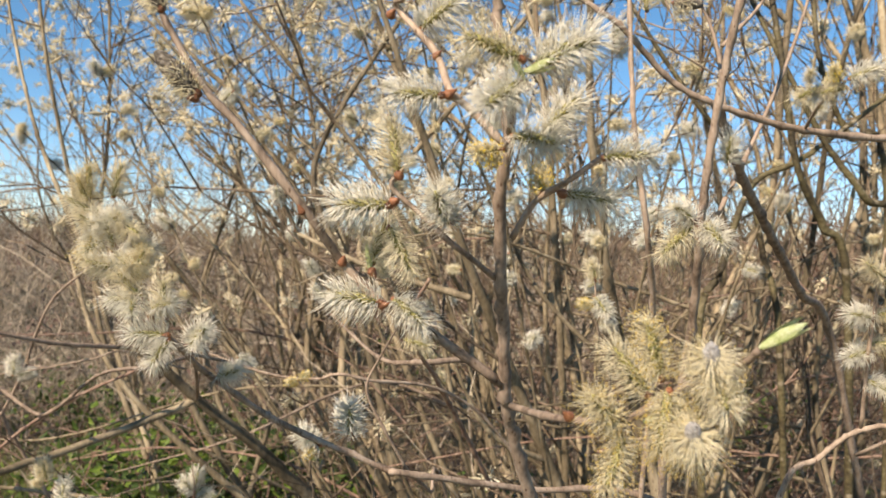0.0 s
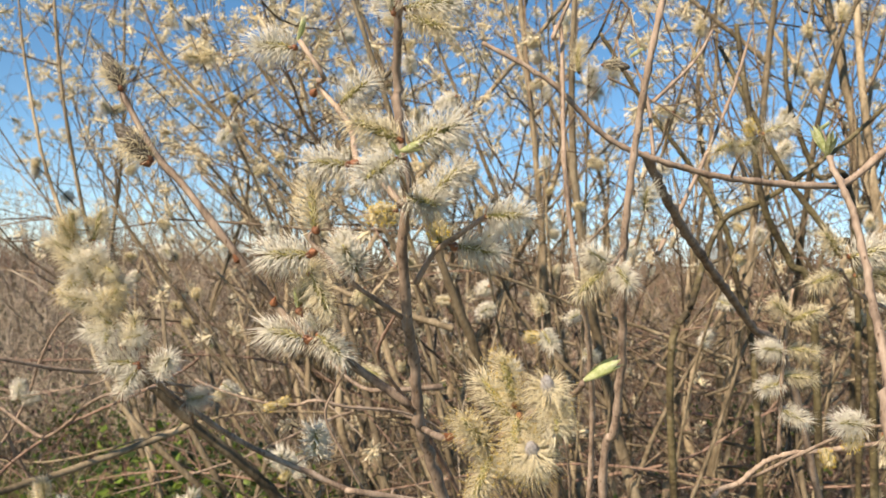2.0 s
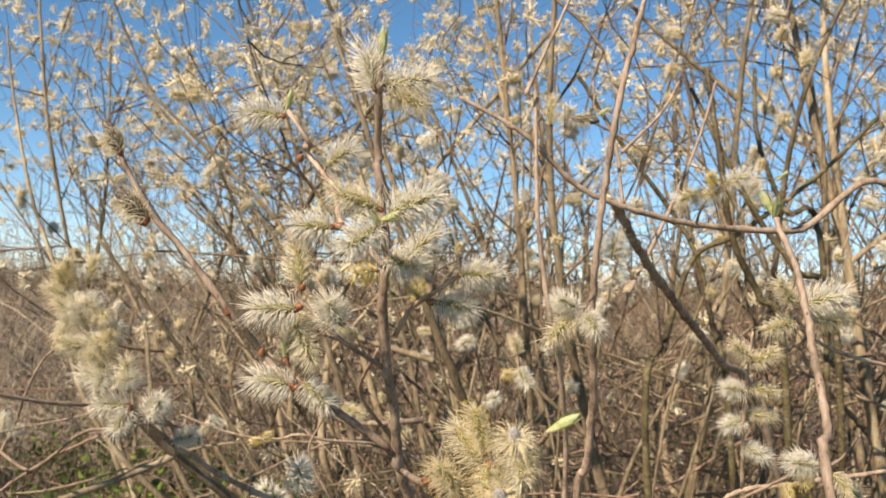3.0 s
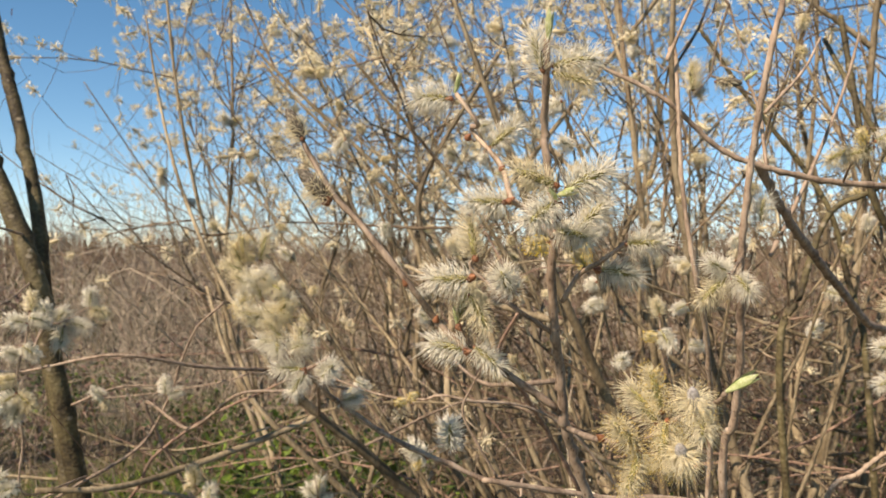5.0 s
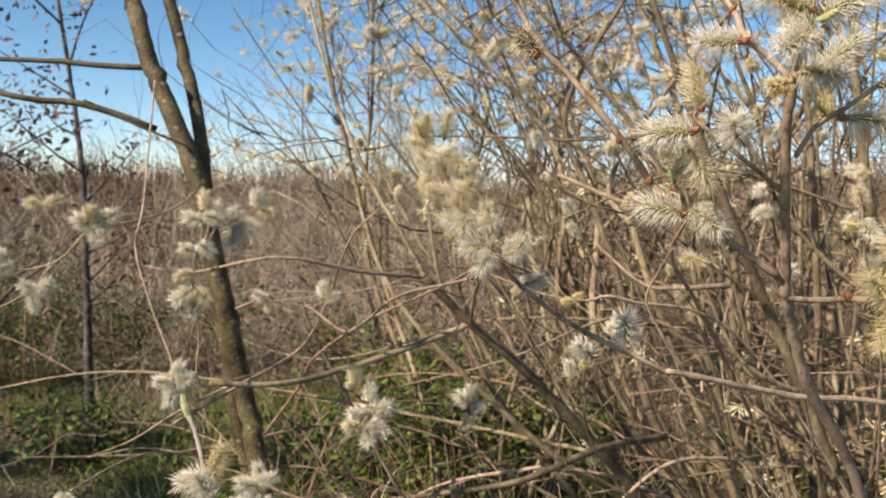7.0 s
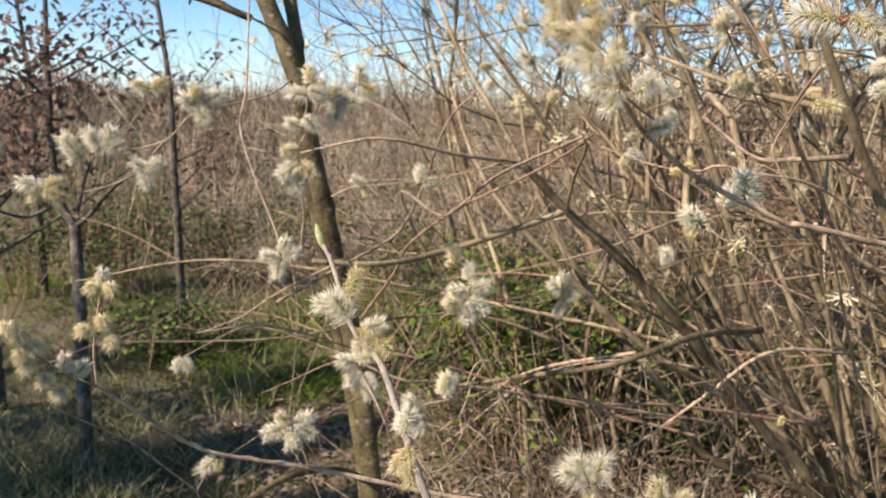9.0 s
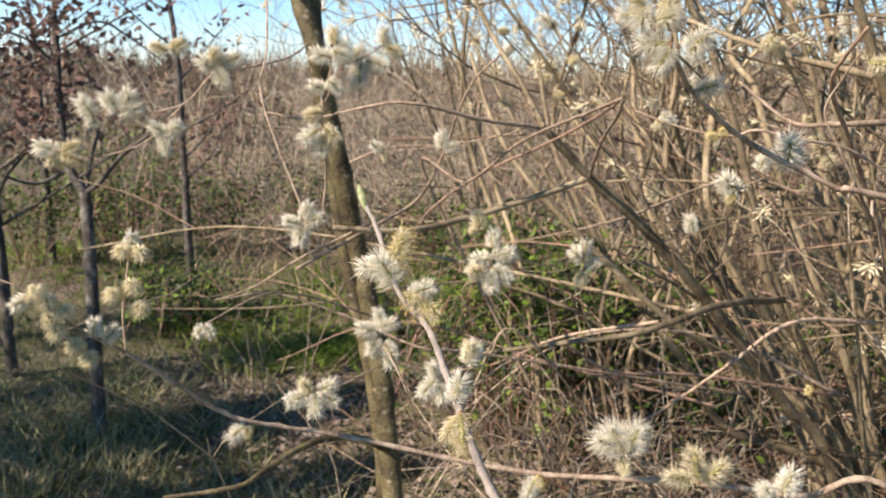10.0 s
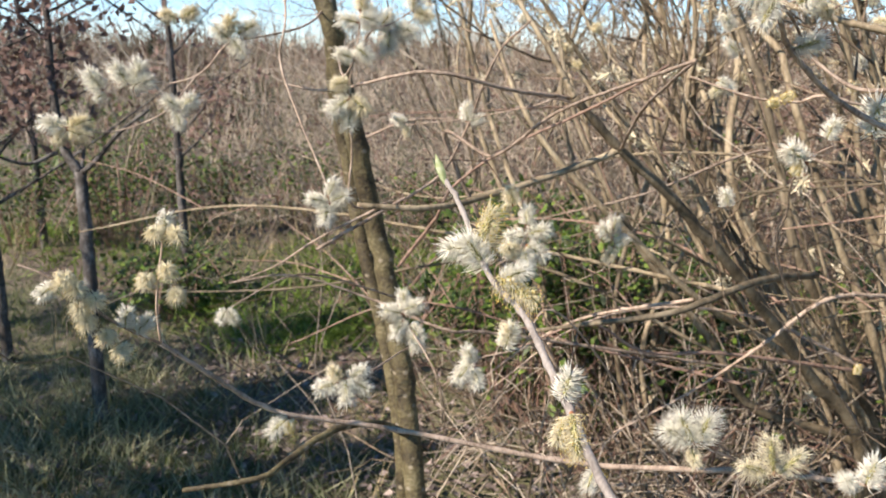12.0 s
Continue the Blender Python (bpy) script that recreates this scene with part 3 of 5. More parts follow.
stem(rs3, [(0.326, 0.942, 1.648), (0.324, 0.901, 1.664), (0.335, 0.871, 1.681)], 0.0016, 0.0010, "twig")
catkin(rs3, (0.182, 0.865, 1.745), (0.201, 0.867, 1.743), "dark")

rs4 = thing("willow_branch", "slender willow branch with clustered cream catkins", "branch", "upright stems beside the flowering branch")
stem(rs4, [(0.358, 0.837, 1.534), (0.357, 0.847, 1.499), (0.357, 0.858, 1.457), (0.365, 0.891, 1.374)], 0.0013, 0.0019, "stem")
stem(rs4, [(0.450, 1.500, 0.000), (0.400, 1.250, 0.600), (0.320, 1.000, 1.050), (0.301, 0.906, 1.300), (0.334, 0.899, 1.345), (0.365, 0.891, 1.372), (0.415, 0.886, 1.382), (0.504, 0.884, 1.400)], 0.0030, 0.0020, "side_branch")
catkin(rs4, (0.356, 0.837, 1.509), (0.340, 0.825, 1.518), "straw")
catkin(rs4, (0.357, 0.837, 1.504), (0.367, 0.828, 1.510), "straw")
catkin(rs4, (0.358, 0.858, 1.475), (0.329, 0.845, 1.477), "white")
catkin(rs4, (0.360, 0.858, 1.478), (0.374, 0.849, 1.477), "straw")
catkin(rs4, (0.360, 0.869, 1.446), (0.334, 0.856, 1.436), "white")
catkin(rs4, (0.361, 0.869, 1.451), (0.389, 0.862, 1.451), "straw")
catkin(rs4, (0.361, 0.875, 1.419), (0.383, 0.867, 1.409), "white")
catkin(rs4, (0.406, 0.880, 1.385), (0.407, 0.875, 1.365), "pollen")

rs5 = thing("willow_branch", "near pale willow branch topped by a split green bud", "branch", "upright stems beside the flowering branch")
stem(rs5, [(0.296, 0.597, 1.633), (0.298, 0.583, 1.609), (0.305, 0.565, 1.576), (0.307, 0.543, 1.528), (0.307, 0.520, 1.483), (0.303, 0.497, 1.434), (0.360, 0.450, 1.100), (0.500, 0.700, 0.500), (0.600, 0.900, 0.000)], 0.0016, 0.0036, "stem")
leaf(rs5, (0.296, 0.587, 1.617), (0.287, 0.586, 1.635), 0.40)
leaf(rs5, (0.296, 0.588, 1.615), (0.296, 0.577, 1.630), 0.40)
catkin(rs5, (0.365, 0.746, 1.560), (0.347, 0.733, 1.579), "straw")
catkin(rs5, (0.372, 0.746, 1.560), (0.414, 0.738, 1.571), "white")
catkin(rs5, (0.381, 0.757, 1.546), (0.414, 0.749, 1.548), "straw")
catkin(rs5, (0.369, 0.757, 1.546), (0.340, 0.745, 1.535), "straw")
stem(rs5, [(0.369, 0.756, 1.551), (0.388, 0.769, 1.532), (0.440, 0.793, 1.514), (0.569, 0.863, 1.495)], 0.0014, 0.0020, "twig")
catkin(rs5, (0.352, 0.671, 1.434), (0.339, 0.661, 1.415), "pollen")
catkin(rs5, (0.356, 0.671, 1.437), (0.338, 0.660, 1.438), "white")
catkin(rs5, (0.360, 0.651, 1.434), (0.372, 0.643, 1.421), "straw")
stem(rs5, [(0.302, 0.751, 1.379), (0.329, 0.711, 1.409), (0.352, 0.671, 1.434), (0.364, 0.651, 1.442), (0.373, 0.631, 1.466)], 0.0014, 0.0010, "twig")

# Trunk bark makes these stems darker than those of the other shrubs.
dk = thing("willow_shrub", "dark crossing stems of a willow shrub", "shrub")
stem(dk, [(0.780, 1.899, -0.030), (0.730, 1.769, 0.700), (0.660, 1.649, 1.475), (0.604, 1.624, 1.592), (0.545, 1.590, 1.695), (0.516, 1.586, 1.858), (0.502, 1.634, 2.028)], 0.0080, 0.0050, "stem", BARK_TRUNK)
stem(dk, [(0.878, 1.904, -0.030), (0.828, 1.774, 0.700), (0.758, 1.654, 1.528), (0.663, 1.597, 1.641), (0.597, 1.592, 1.725), (0.531, 1.588, 1.839), (0.473, 1.633, 1.987)], 0.0080, 0.0040, "stem", BARK_TRUNK)
stem(dk, [(0.520, 1.885, -0.030), (0.470, 1.755, 0.700), (0.400, 1.635, 1.366), (0.435, 1.635, 1.507), (0.485, 1.637, 1.658), (0.573, 1.641, 1.711), (0.739, 1.700, 1.836), (0.877, 1.756, 1.968)], 0.0080, 0.0040, "stem", BARK_TRUNK)
stem(dk, [(0.888, 2.003, -0.030), (0.838, 1.873, 0.700), (0.768, 1.753, 1.677), (0.692, 1.748, 1.770), (0.634, 1.743, 1.917), (0.655, 1.843, 2.089)], 0.0070, 0.0040, "stem", BARK_TRUNK)
stem(dk, [(0.733, 2.098, -0.030), (0.683, 1.968, 0.700), (0.613, 1.848, 1.352), (0.573, 1.843, 1.543), (0.522, 1.839, 1.711), (0.367, 1.828, 1.920), (0.272, 1.821, 2.064)], 0.0080, 0.0040, "stem", BARK_TRUNK)

mid = thing("willow_twig", "thin willow twig with two small white catkins", "branch", "upright stems beside the flowering branch")
stem(mid, [(0.137, 0.986, 1.495), (0.143, 0.998, 1.445), (0.164, 1.042, 1.378), (0.187, 1.127, 1.242), (0.250, 1.500, 0.600), (0.350, 1.800, 0.000)], 0.0010, 0.0020, "stem")
catkin(mid, (0.137, 0.987, 1.479), (0.150, 0.978, 1.459), "white")
catkin(mid, (0.135, 0.987, 1.470), (0.110, 0.974, 1.473), "pollen")
catkin(mid, (0.138, 0.986, 1.495), (0.130, 0.985, 1.516), "straw")

front = thing("willow_branch", "downy grey willow shoot close by with yellow spent catkins", "branch")
stem(front, [(-0.425, 0.563, 1.313), (-0.403, 0.548, 1.292), (-0.371, 0.523, 1.250), (-0.346, 0.521, 1.227), (-0.322, 0.503, 1.201), (-0.296, 0.478, 1.173), (-0.271, 0.461, 1.142), (-0.245, 0.444, 1.118), (-0.218, 0.427, 1.088), (-0.180, 0.398, 1.028), (-0.050, 0.340, 0.500), (0.000, 0.360, -0.020)], 0.0017, 0.0042, "stem", BARK_DOWNY)
leaf(front, (-0.419, 0.558, 1.305), (-0.430, 0.564, 1.325), 0.40)
catkin(front, (-0.384, 0.536, 1.259), (-0.374, 0.543, 1.297), "pollen2")
catkin(front, (-0.386, 0.536, 1.264), (-0.406, 0.517, 1.265), "white")
catkin(front, (-0.375, 0.528, 1.253), (-0.393, 0.520, 1.279), "white")
catkin(front, (-0.368, 0.524, 1.248), (-0.334, 0.525, 1.232), "pollen2")
catkin(front, (-0.362, 0.526, 1.246), (-0.342, 0.532, 1.256), "white")
catkin(front, (-0.306, 0.487, 1.183), (-0.301, 0.488, 1.202), "white")
catkin(front, (-0.299, 0.478, 1.179), (-0.289, 0.466, 1.153), "pollen2")
catkin(front, (-0.302, 0.481, 1.173), (-0.304, 0.466, 1.158), "straw")

low = thing("willow_branch", "low sweeping willow branch hung with cream and white catkins", "branch")
stem(low, [(0.420, 1.550, 0.000), (0.400, 1.300, 0.450), (0.057, 1.025, 0.931), (-0.063, 1.005, 0.926), (-0.191, 0.983, 0.925), (-0.402, 0.934, 0.918), (-0.595, 0.837, 0.965), (-0.699, 0.745, 1.005), (-0.731, 0.677, 1.065), (-0.759, 0.630, 1.113)], 0.0045, 0.0022, "stem")
stem(low, [(-0.759, 0.630, 1.113), (-0.772, 0.587, 1.144), (-0.780, 0.556, 1.174), (-0.800, 0.536, 1.200), (-0.822, 0.524, 1.211)], 0.0016, 0.0010, "twig")
stem(low, [(-0.759, 0.630, 1.113), (-0.756, 0.624, 1.154), (-0.749, 0.625, 1.198), (-0.745, 0.629, 1.234)], 0.0014, 0.0010, "twig")
catkin(low, (-0.744, 0.616, 1.225), (-0.739, 0.611, 1.244), "mop")
catkin(low, (-0.726, 0.624, 1.224), (-0.722, 0.619, 1.243), "mop")
catkin(low, (-0.744, 0.628, 1.228), (-0.740, 0.629, 1.250), "white")
catkin(low, (-0.753, 0.608, 1.179), (-0.748, 0.603, 1.199), "mop")
catkin(low, (-0.737, 0.622, 1.187), (-0.733, 0.617, 1.207), "mop")
catkin(low, (-0.731, 0.625, 1.163), (-0.727, 0.620, 1.183), "mop")
catkin(low, (-0.796, 0.542, 1.190), (-0.800, 0.528, 1.184), "white")
catkin(low, (-0.786, 0.541, 1.192), (-0.781, 0.536, 1.211), "mop")
catkin(low, (-0.779, 0.548, 1.183), (-0.774, 0.543, 1.202), "mop")
catkin(low, (-0.779, 0.549, 1.163), (-0.774, 0.544, 1.182), "mop")
catkin(low, (-0.770, 0.560, 1.169), (-0.765, 0.555, 1.188), "mop")
catkin(low, (-0.776, 0.553, 1.149), (-0.771, 0.548, 1.168), "mop")
catkin(low, (-0.769, 0.569, 1.132), (-0.765, 0.564, 1.152), "mop")
catkin(low, (-0.761, 0.580, 1.115), (-0.757, 0.575, 1.135), "mop")
catkin(low, (-0.764, 0.604, 1.131), (-0.748, 0.610, 1.150), "white")
catkin(low, (-0.768, 0.593, 1.139), (-0.763, 0.594, 1.161), "white")
catkin(low, (-0.689, 0.748, 1.000), (-0.702, 0.726, 0.979), "white")
catkin(low, (-0.687, 0.748, 0.998), (-0.680, 0.734, 0.969), "pollen")
catkin(low, (-0.376, 0.923, 0.921), (-0.352, 0.918, 0.898), "pollen")
catkin(low, (-0.373, 0.924, 0.919), (-0.378, 0.907, 0.901), "white")
catkin(low, (-0.265, 0.917, 0.976), (-0.285, 0.907, 1.022), "white")
catkin(low, (-0.259, 0.919, 0.976), (-0.245, 0.922, 1.013), "white")
catkin(low, (-0.264, 0.916, 0.972), (-0.258, 0.904, 0.954), "straw")
catkin(low, (-0.271, 0.915, 0.979), (-0.292, 0.898, 0.996), "white")
catkin(low, (-0.178, 0.938, 0.948), (-0.183, 0.933, 0.988), "straw")
catkin(low, (-0.172, 0.940, 0.948), (-0.152, 0.943, 0.973), "straw")
catkin(low, (-0.181, 0.936, 0.948), (-0.205, 0.917, 0.959), "straw")
catkin(low, (-0.083, 0.956, 0.946), (-0.073, 0.956, 0.976), "white")
catkin(low, (-0.094, 0.951, 0.943), (-0.107, 0.937, 0.957), "white")
stem(low, [(-0.191, 0.983, 0.925), (-0.229, 0.950, 0.954), (-0.262, 0.918, 0.976)], 0.0014, 0.0010, "twig")

midl = thing("willow_twig", "upright willow twig crowded with white catkins", "branch")
stem(midl, [(-0.930, 1.500, 1.120), (-0.873, 1.235, 1.157), (-0.852, 1.198, 1.256), (-0.825, 1.142, 1.353), (-0.804, 1.133, 1.424), (-0.804, 1.144, 1.476)], 0.0022, 0.0012, "stem")
catkin(midl, (-0.822, 1.140, 1.340), (-0.845, 1.114, 1.313), "white")
catkin(midl, (-0.820, 1.142, 1.340), (-0.788, 1.139, 1.314), "straw")
catkin(midl, (-0.824, 1.145, 1.362), (-0.845, 1.123, 1.358), "straw")
catkin(midl, (-0.812, 1.135, 1.398), (-0.830, 1.118, 1.406), "white")
catkin(midl, (-0.807, 1.130, 1.415), (-0.785, 1.136, 1.398), "white")
catkin(midl, (-0.803, 1.139, 1.450), (-0.831, 1.128, 1.454), "white")
catkin(midl, (-0.804, 1.140, 1.459), (-0.778, 1.150, 1.450), "white")
catkin(midl, (-0.803, 1.143, 1.467), (-0.806, 1.148, 1.498), "straw")
catkin(midl, (-0.824, 1.147, 1.322), (-0.820, 1.132, 1.295), "white")

midl2 = thing("willow_twig", "drooping willow twig with a fan of white catkins", "branch")
stem(midl2, [(-1.250, 1.600, 1.750), (-1.004, 1.248, 1.484), (-0.993, 1.211, 1.396), (-0.945, 1.190, 1.301), (-0.895, 1.180, 1.207), (-0.877, 1.167, 1.162)], 0.0022, 0.0012, "stem")
catkin(midl2, (-0.882, 1.167, 1.171), (-0.903, 1.148, 1.177), "white")
catkin(midl2, (-0.879, 1.168, 1.171), (-0.878, 1.151, 1.140), "white")
catkin(midl2, (-0.878, 1.169, 1.173), (-0.847, 1.174, 1.183), "white")
catkin(midl2, (-0.880, 1.170, 1.181), (-0.867, 1.170, 1.206), "white")

clb = thing("willow_twig", "thin upright willow twig with a loose bunch of white catkins", "branch")
stem(clb, [(-0.610, 1.371, 1.153), (-0.603, 1.365, 1.113), (-0.610, 1.333, 1.078), (-0.655, 1.402, 0.972), (-0.500, 1.900, 0.400), (-0.450, 1.950, 0.000)], 0.0009, 0.0016, "stem")
catkin(clb, (-0.605, 1.363, 1.103), (-0.630, 1.329, 1.102), "white")
catkin(clb, (-0.609, 1.359, 1.093), (-0.637, 1.321, 1.077), "white")
catkin(clb, (-0.603, 1.365, 1.108), (-0.566, 1.371, 1.116), "white")
catkin(clb, (-0.607, 1.366, 1.123), (-0.605, 1.373, 1.153), "white")
catkin(clb, (-0.601, 1.339, 1.088), (-0.590, 1.325, 1.056), "white")
catkin(clb, (-0.597, 1.341, 1.093), (-0.563, 1.351, 1.069), "white")
catkin(clb, (-0.610, 1.334, 1.083), (-0.626, 1.306, 1.091), "straw")
catkin(clb, (-0.631, 1.362, 1.155), (-0.635, 1.357, 1.189), "straw")
catkin(clb, (-0.633, 1.361, 1.151), (-0.643, 1.346, 1.154), "straw")

clc = thing("willow_twig", "willow twig with white catkins in front of the trunk", "branch")
stem(clc, [(-0.860, 1.620, 0.550), (-0.749, 1.328, 0.819), (-0.843, 1.394, 0.904), (-0.876, 1.410, 0.942)], 0.0016, 0.0010, "stem")
catkin(clc, (-0.855, 1.393, 0.926), (-0.886, 1.370, 0.934), "white")
catkin(clc, (-0.853, 1.395, 0.932), (-0.821, 1.401, 0.946), "white")
catkin(clc, (-0.854, 1.392, 0.915), (-0.861, 1.370, 0.880), "white")
catkin(clc, (-0.843, 1.394, 0.904), (-0.794, 1.385, 0.867), "white")
catkin(clc, (-0.836, 1.395, 0.893), (-0.802, 1.375, 0.835), "white")
catkin(clc, (-0.860, 1.415, 0.932), (-0.863, 1.409, 0.962), "white")

cld = thing("willow_twig", "willow twig with three round white catkins", "branch")
stem(cld, [(-0.300, 1.800, 0.400), (-0.503, 1.302, 0.976), (-0.576, 1.252, 0.940), (-0.644, 1.217, 0.920), (-0.708, 1.242, 0.856)], 0.0018, 0.0010, "stem")
catkin(cld, (-0.644, 1.217, 0.916), (-0.651, 1.208, 0.942), "white")
catkin(cld, (-0.648, 1.215, 0.916), (-0.659, 1.193, 0.891), "white")
catkin(cld, (-0.591, 1.224, 0.946), (-0.578, 1.227, 0.987), "white")
catkin(cld, (-0.643, 1.215, 0.909), (-0.628, 1.205, 0.882), "white")
catkin(cld, (-0.587, 1.227, 0.951), (-0.592, 1.225, 1.005), "straw")

cle = thing("willow_twig", "low willow twig with white catkins over the litter", "branch")
stem(cle, [(-0.950, 1.660, 0.750), (-0.869, 1.446, 0.838), (-0.820, 1.199, 0.883), (-0.824, 1.111, 0.897), (-0.844, 1.082, 0.903)], 0.0020, 0.0010, "stem")
catkin(cle, (-0.822, 1.091, 0.899), (-0.845, 1.067, 0.889), "white")
catkin(cle, (-0.814, 1.095, 0.904), (-0.801, 1.083, 0.871), "white")
catkin(cle, (-0.811, 1.107, 0.900), (-0.785, 1.111, 0.918), "white")
catkin(cle, (-0.806, 1.108, 0.896), (-0.778, 1.107, 0.886), "white")
catkin(cle, (-0.818, 1.093, 0.904), (-0.832, 1.081, 0.925), "straw")
catkin(cle, (-0.978, 1.026, 1.016), (-0.961, 1.018, 1.002), "white")
catkin(cle, (-0.979, 1.025, 1.016), (-0.982, 1.009, 1.001), "white")
stem(cle, [(-0.900, 1.505, 0.916), (-0.942, 1.285, 1.010), (-0.934, 1.130, 1.050), (-0.980, 1.036, 1.018)], 0.0022, 0.0010, "side_branch")

upl = thing("willow_twig", "spreading willow twigs with white catkins", "branch")
stem(upl, [(-1.200, 1.720, 1.520), (-1.079, 1.432, 1.462), (-1.085, 1.291, 1.436), (-1.091, 1.208, 1.424), (-1.130, 1.168, 1.369), (-1.203, 1.121, 1.349), (-1.249, 1.101, 1.353)], 0.0022, 0.0011, "stem")
stem(upl, [(-1.130, 1.168, 1.369), (-1.179, 1.133, 1.305), (-1.251, 1.084, 1.275), (-1.308, 1.039, 1.285)], 0.0016, 0.0010, "side_branch")
catkin(upl, (-1.092, 1.209, 1.429), (-1.110, 1.194, 1.448), "white")
catkin(upl, (-1.087, 1.211, 1.429), (-1.065, 1.204, 1.404), "white")
catkin(upl, (-1.097, 1.207, 1.434), (-1.084, 1.209, 1.468), "straw")
catkin(upl, (-1.086, 1.225, 1.439), (-1.053, 1.231, 1.454), "white")
catkin(upl, (-1.226, 1.111, 1.353), (-1.244, 1.099, 1.382), "white")
catkin(upl, (-1.217, 1.115, 1.353), (-1.204, 1.118, 1.392), "white")
catkin(upl, (-1.222, 1.113, 1.351), (-1.188, 1.118, 1.359), "white")
catkin(upl, (-1.266, 1.092, 1.343), (-1.284, 1.079, 1.372), "white")
catkin(upl, (-1.261, 1.093, 1.338), (-1.266, 1.078, 1.329), "white")
catkin(upl, (-1.299, 1.043, 1.283), (-1.327, 1.021, 1.290), "white")
catkin(upl, (-1.295, 1.044, 1.283), (-1.261, 1.051, 1.296), "straw")
catkin(upl, (-1.299, 1.042, 1.280), (-1.306, 1.023, 1.257), "straw")
catkin(upl, (-1.294, 1.043, 1.278), (-1.254, 1.048, 1.267), "straw")
catkin(upl, (-1.153, 1.146, 1.315), (-1.170, 1.131, 1.330), "white")
catkin(upl, (-1.153, 1.146, 1.313), (-1.124, 1.151, 1.330), "white")
catkin(upl, (-1.157, 1.143, 1.307), (-1.143, 1.133, 1.284), "white")
catkin(upl, (-1.202, 1.213, 1.464), (-1.224, 1.194, 1.473), "straw")
catkin(upl, (-1.197, 1.215, 1.464), (-1.163, 1.222, 1.479), "straw")

rcl = thing("willow_twig", "thin willow twig with small cream catkins inside the shrub", "branch")
stem(rcl, [(-0.146, 1.181, 1.295), (-0.179, 1.162, 1.272), (-0.192, 1.210, 1.210), (-0.177, 1.401, 1.032), (0.100, 2.000, 0.400), (0.150, 2.100, 0.000)], 0.0009, 0.0020, "stem")
catkin(rcl, (-0.154, 1.180, 1.303), (-0.145, 1.177, 1.326), "white")
catkin(rcl, (-0.182, 1.160, 1.269), (-0.191, 1.143, 1.259), "pollen")
catkin(rcl, (-0.175, 1.164, 1.272), (-0.197, 1.147, 1.292), "white")
catkin(rcl, (-0.310, 1.772, 1.117), (-0.317, 1.765, 1.148), "white")
catkin(rcl, (-0.061, 1.530, 0.880), (-0.059, 1.527, 0.913), "pollen")
catkin(rcl, (-0.295, 1.200, 1.374), (-0.276, 1.206, 1.362), "white")
catkin(rcl, (-0.287, 1.202, 1.366), (-0.301, 1.193, 1.354), "straw")

midr = thing("willow_twig", "short willow twig with white catkins beside the trunk", "branch")
stem(midr, [(-1.120, 1.620, 1.420), (-0.939, 1.330, 1.370), (-0.823, 1.204, 1.437), (-0.777, 1.193, 1.452), (-0.751, 1.243, 1.482)], 0.0020, 0.0010, "stem")
catkin(midr, (-0.813, 1.198, 1.442), (-0.819, 1.190, 1.475), "white")
catkin(midr, (-0.805, 1.202, 1.444), (-0.783, 1.204, 1.466), "white")
catkin(midr, (-0.786, 1.199, 1.442), (-0.778, 1.185, 1.409), "white")
catkin(midr, (-0.778, 1.203, 1.447), (-0.746, 1.204, 1.438), "white")
catkin(midr, (-0.758, 1.227, 1.471), (-0.751, 1.223, 1.499), "white")
catkin(midr, (-0.754, 1.229, 1.472), (-0.726, 1.227, 1.457), "straw")

odd = thing("willow_twig", "thin bare willow twig with scattered small catkins", "branch")
stem(odd, [(-0.916, 1.522, 1.272), (-0.781, 1.528, 1.290), (-0.653, 1.534, 1.317), (-0.608, 1.577, 1.328), (-0.550, 1.720, 1.280)], 0.0010, 0.0020, "stem")
catkin(odd, (-0.781, 1.527, 1.284), (-0.783, 1.532, 1.315), "white")
catkin(odd, (-0.777, 1.529, 1.284), (-0.754, 1.540, 1.290), "white")
catkin(odd, (-0.911, 1.524, 1.275), (-0.934, 1.516, 1.286), "white")
catkin(odd, (-0.908, 1.525, 1.272), (-0.909, 1.521, 1.249), "straw")

odd2 = thing("willow_twig", "thin upright willow twig with a ragged white bunch of catkins", "branch")
stem(odd2, [(-0.541, 1.744, 1.099), (-0.532, 1.757, 1.021), (-0.532, 1.840, 0.856), (-0.350, 2.200, 0.300), (-0.300, 2.250, -0.020)], 0.0010, 0.0020, "stem")
catkin(odd2, (-0.536, 1.757, 1.034), (-0.561, 1.751, 1.058), "white")
catkin(odd2, (-0.535, 1.759, 1.040), (-0.534, 1.767, 1.084), "white")
catkin(odd2, (-0.532, 1.757, 1.021), (-0.507, 1.770, 1.034), "white")
catkin(odd2, (-0.531, 1.756, 1.015), (-0.544, 1.745, 0.983), "straw")

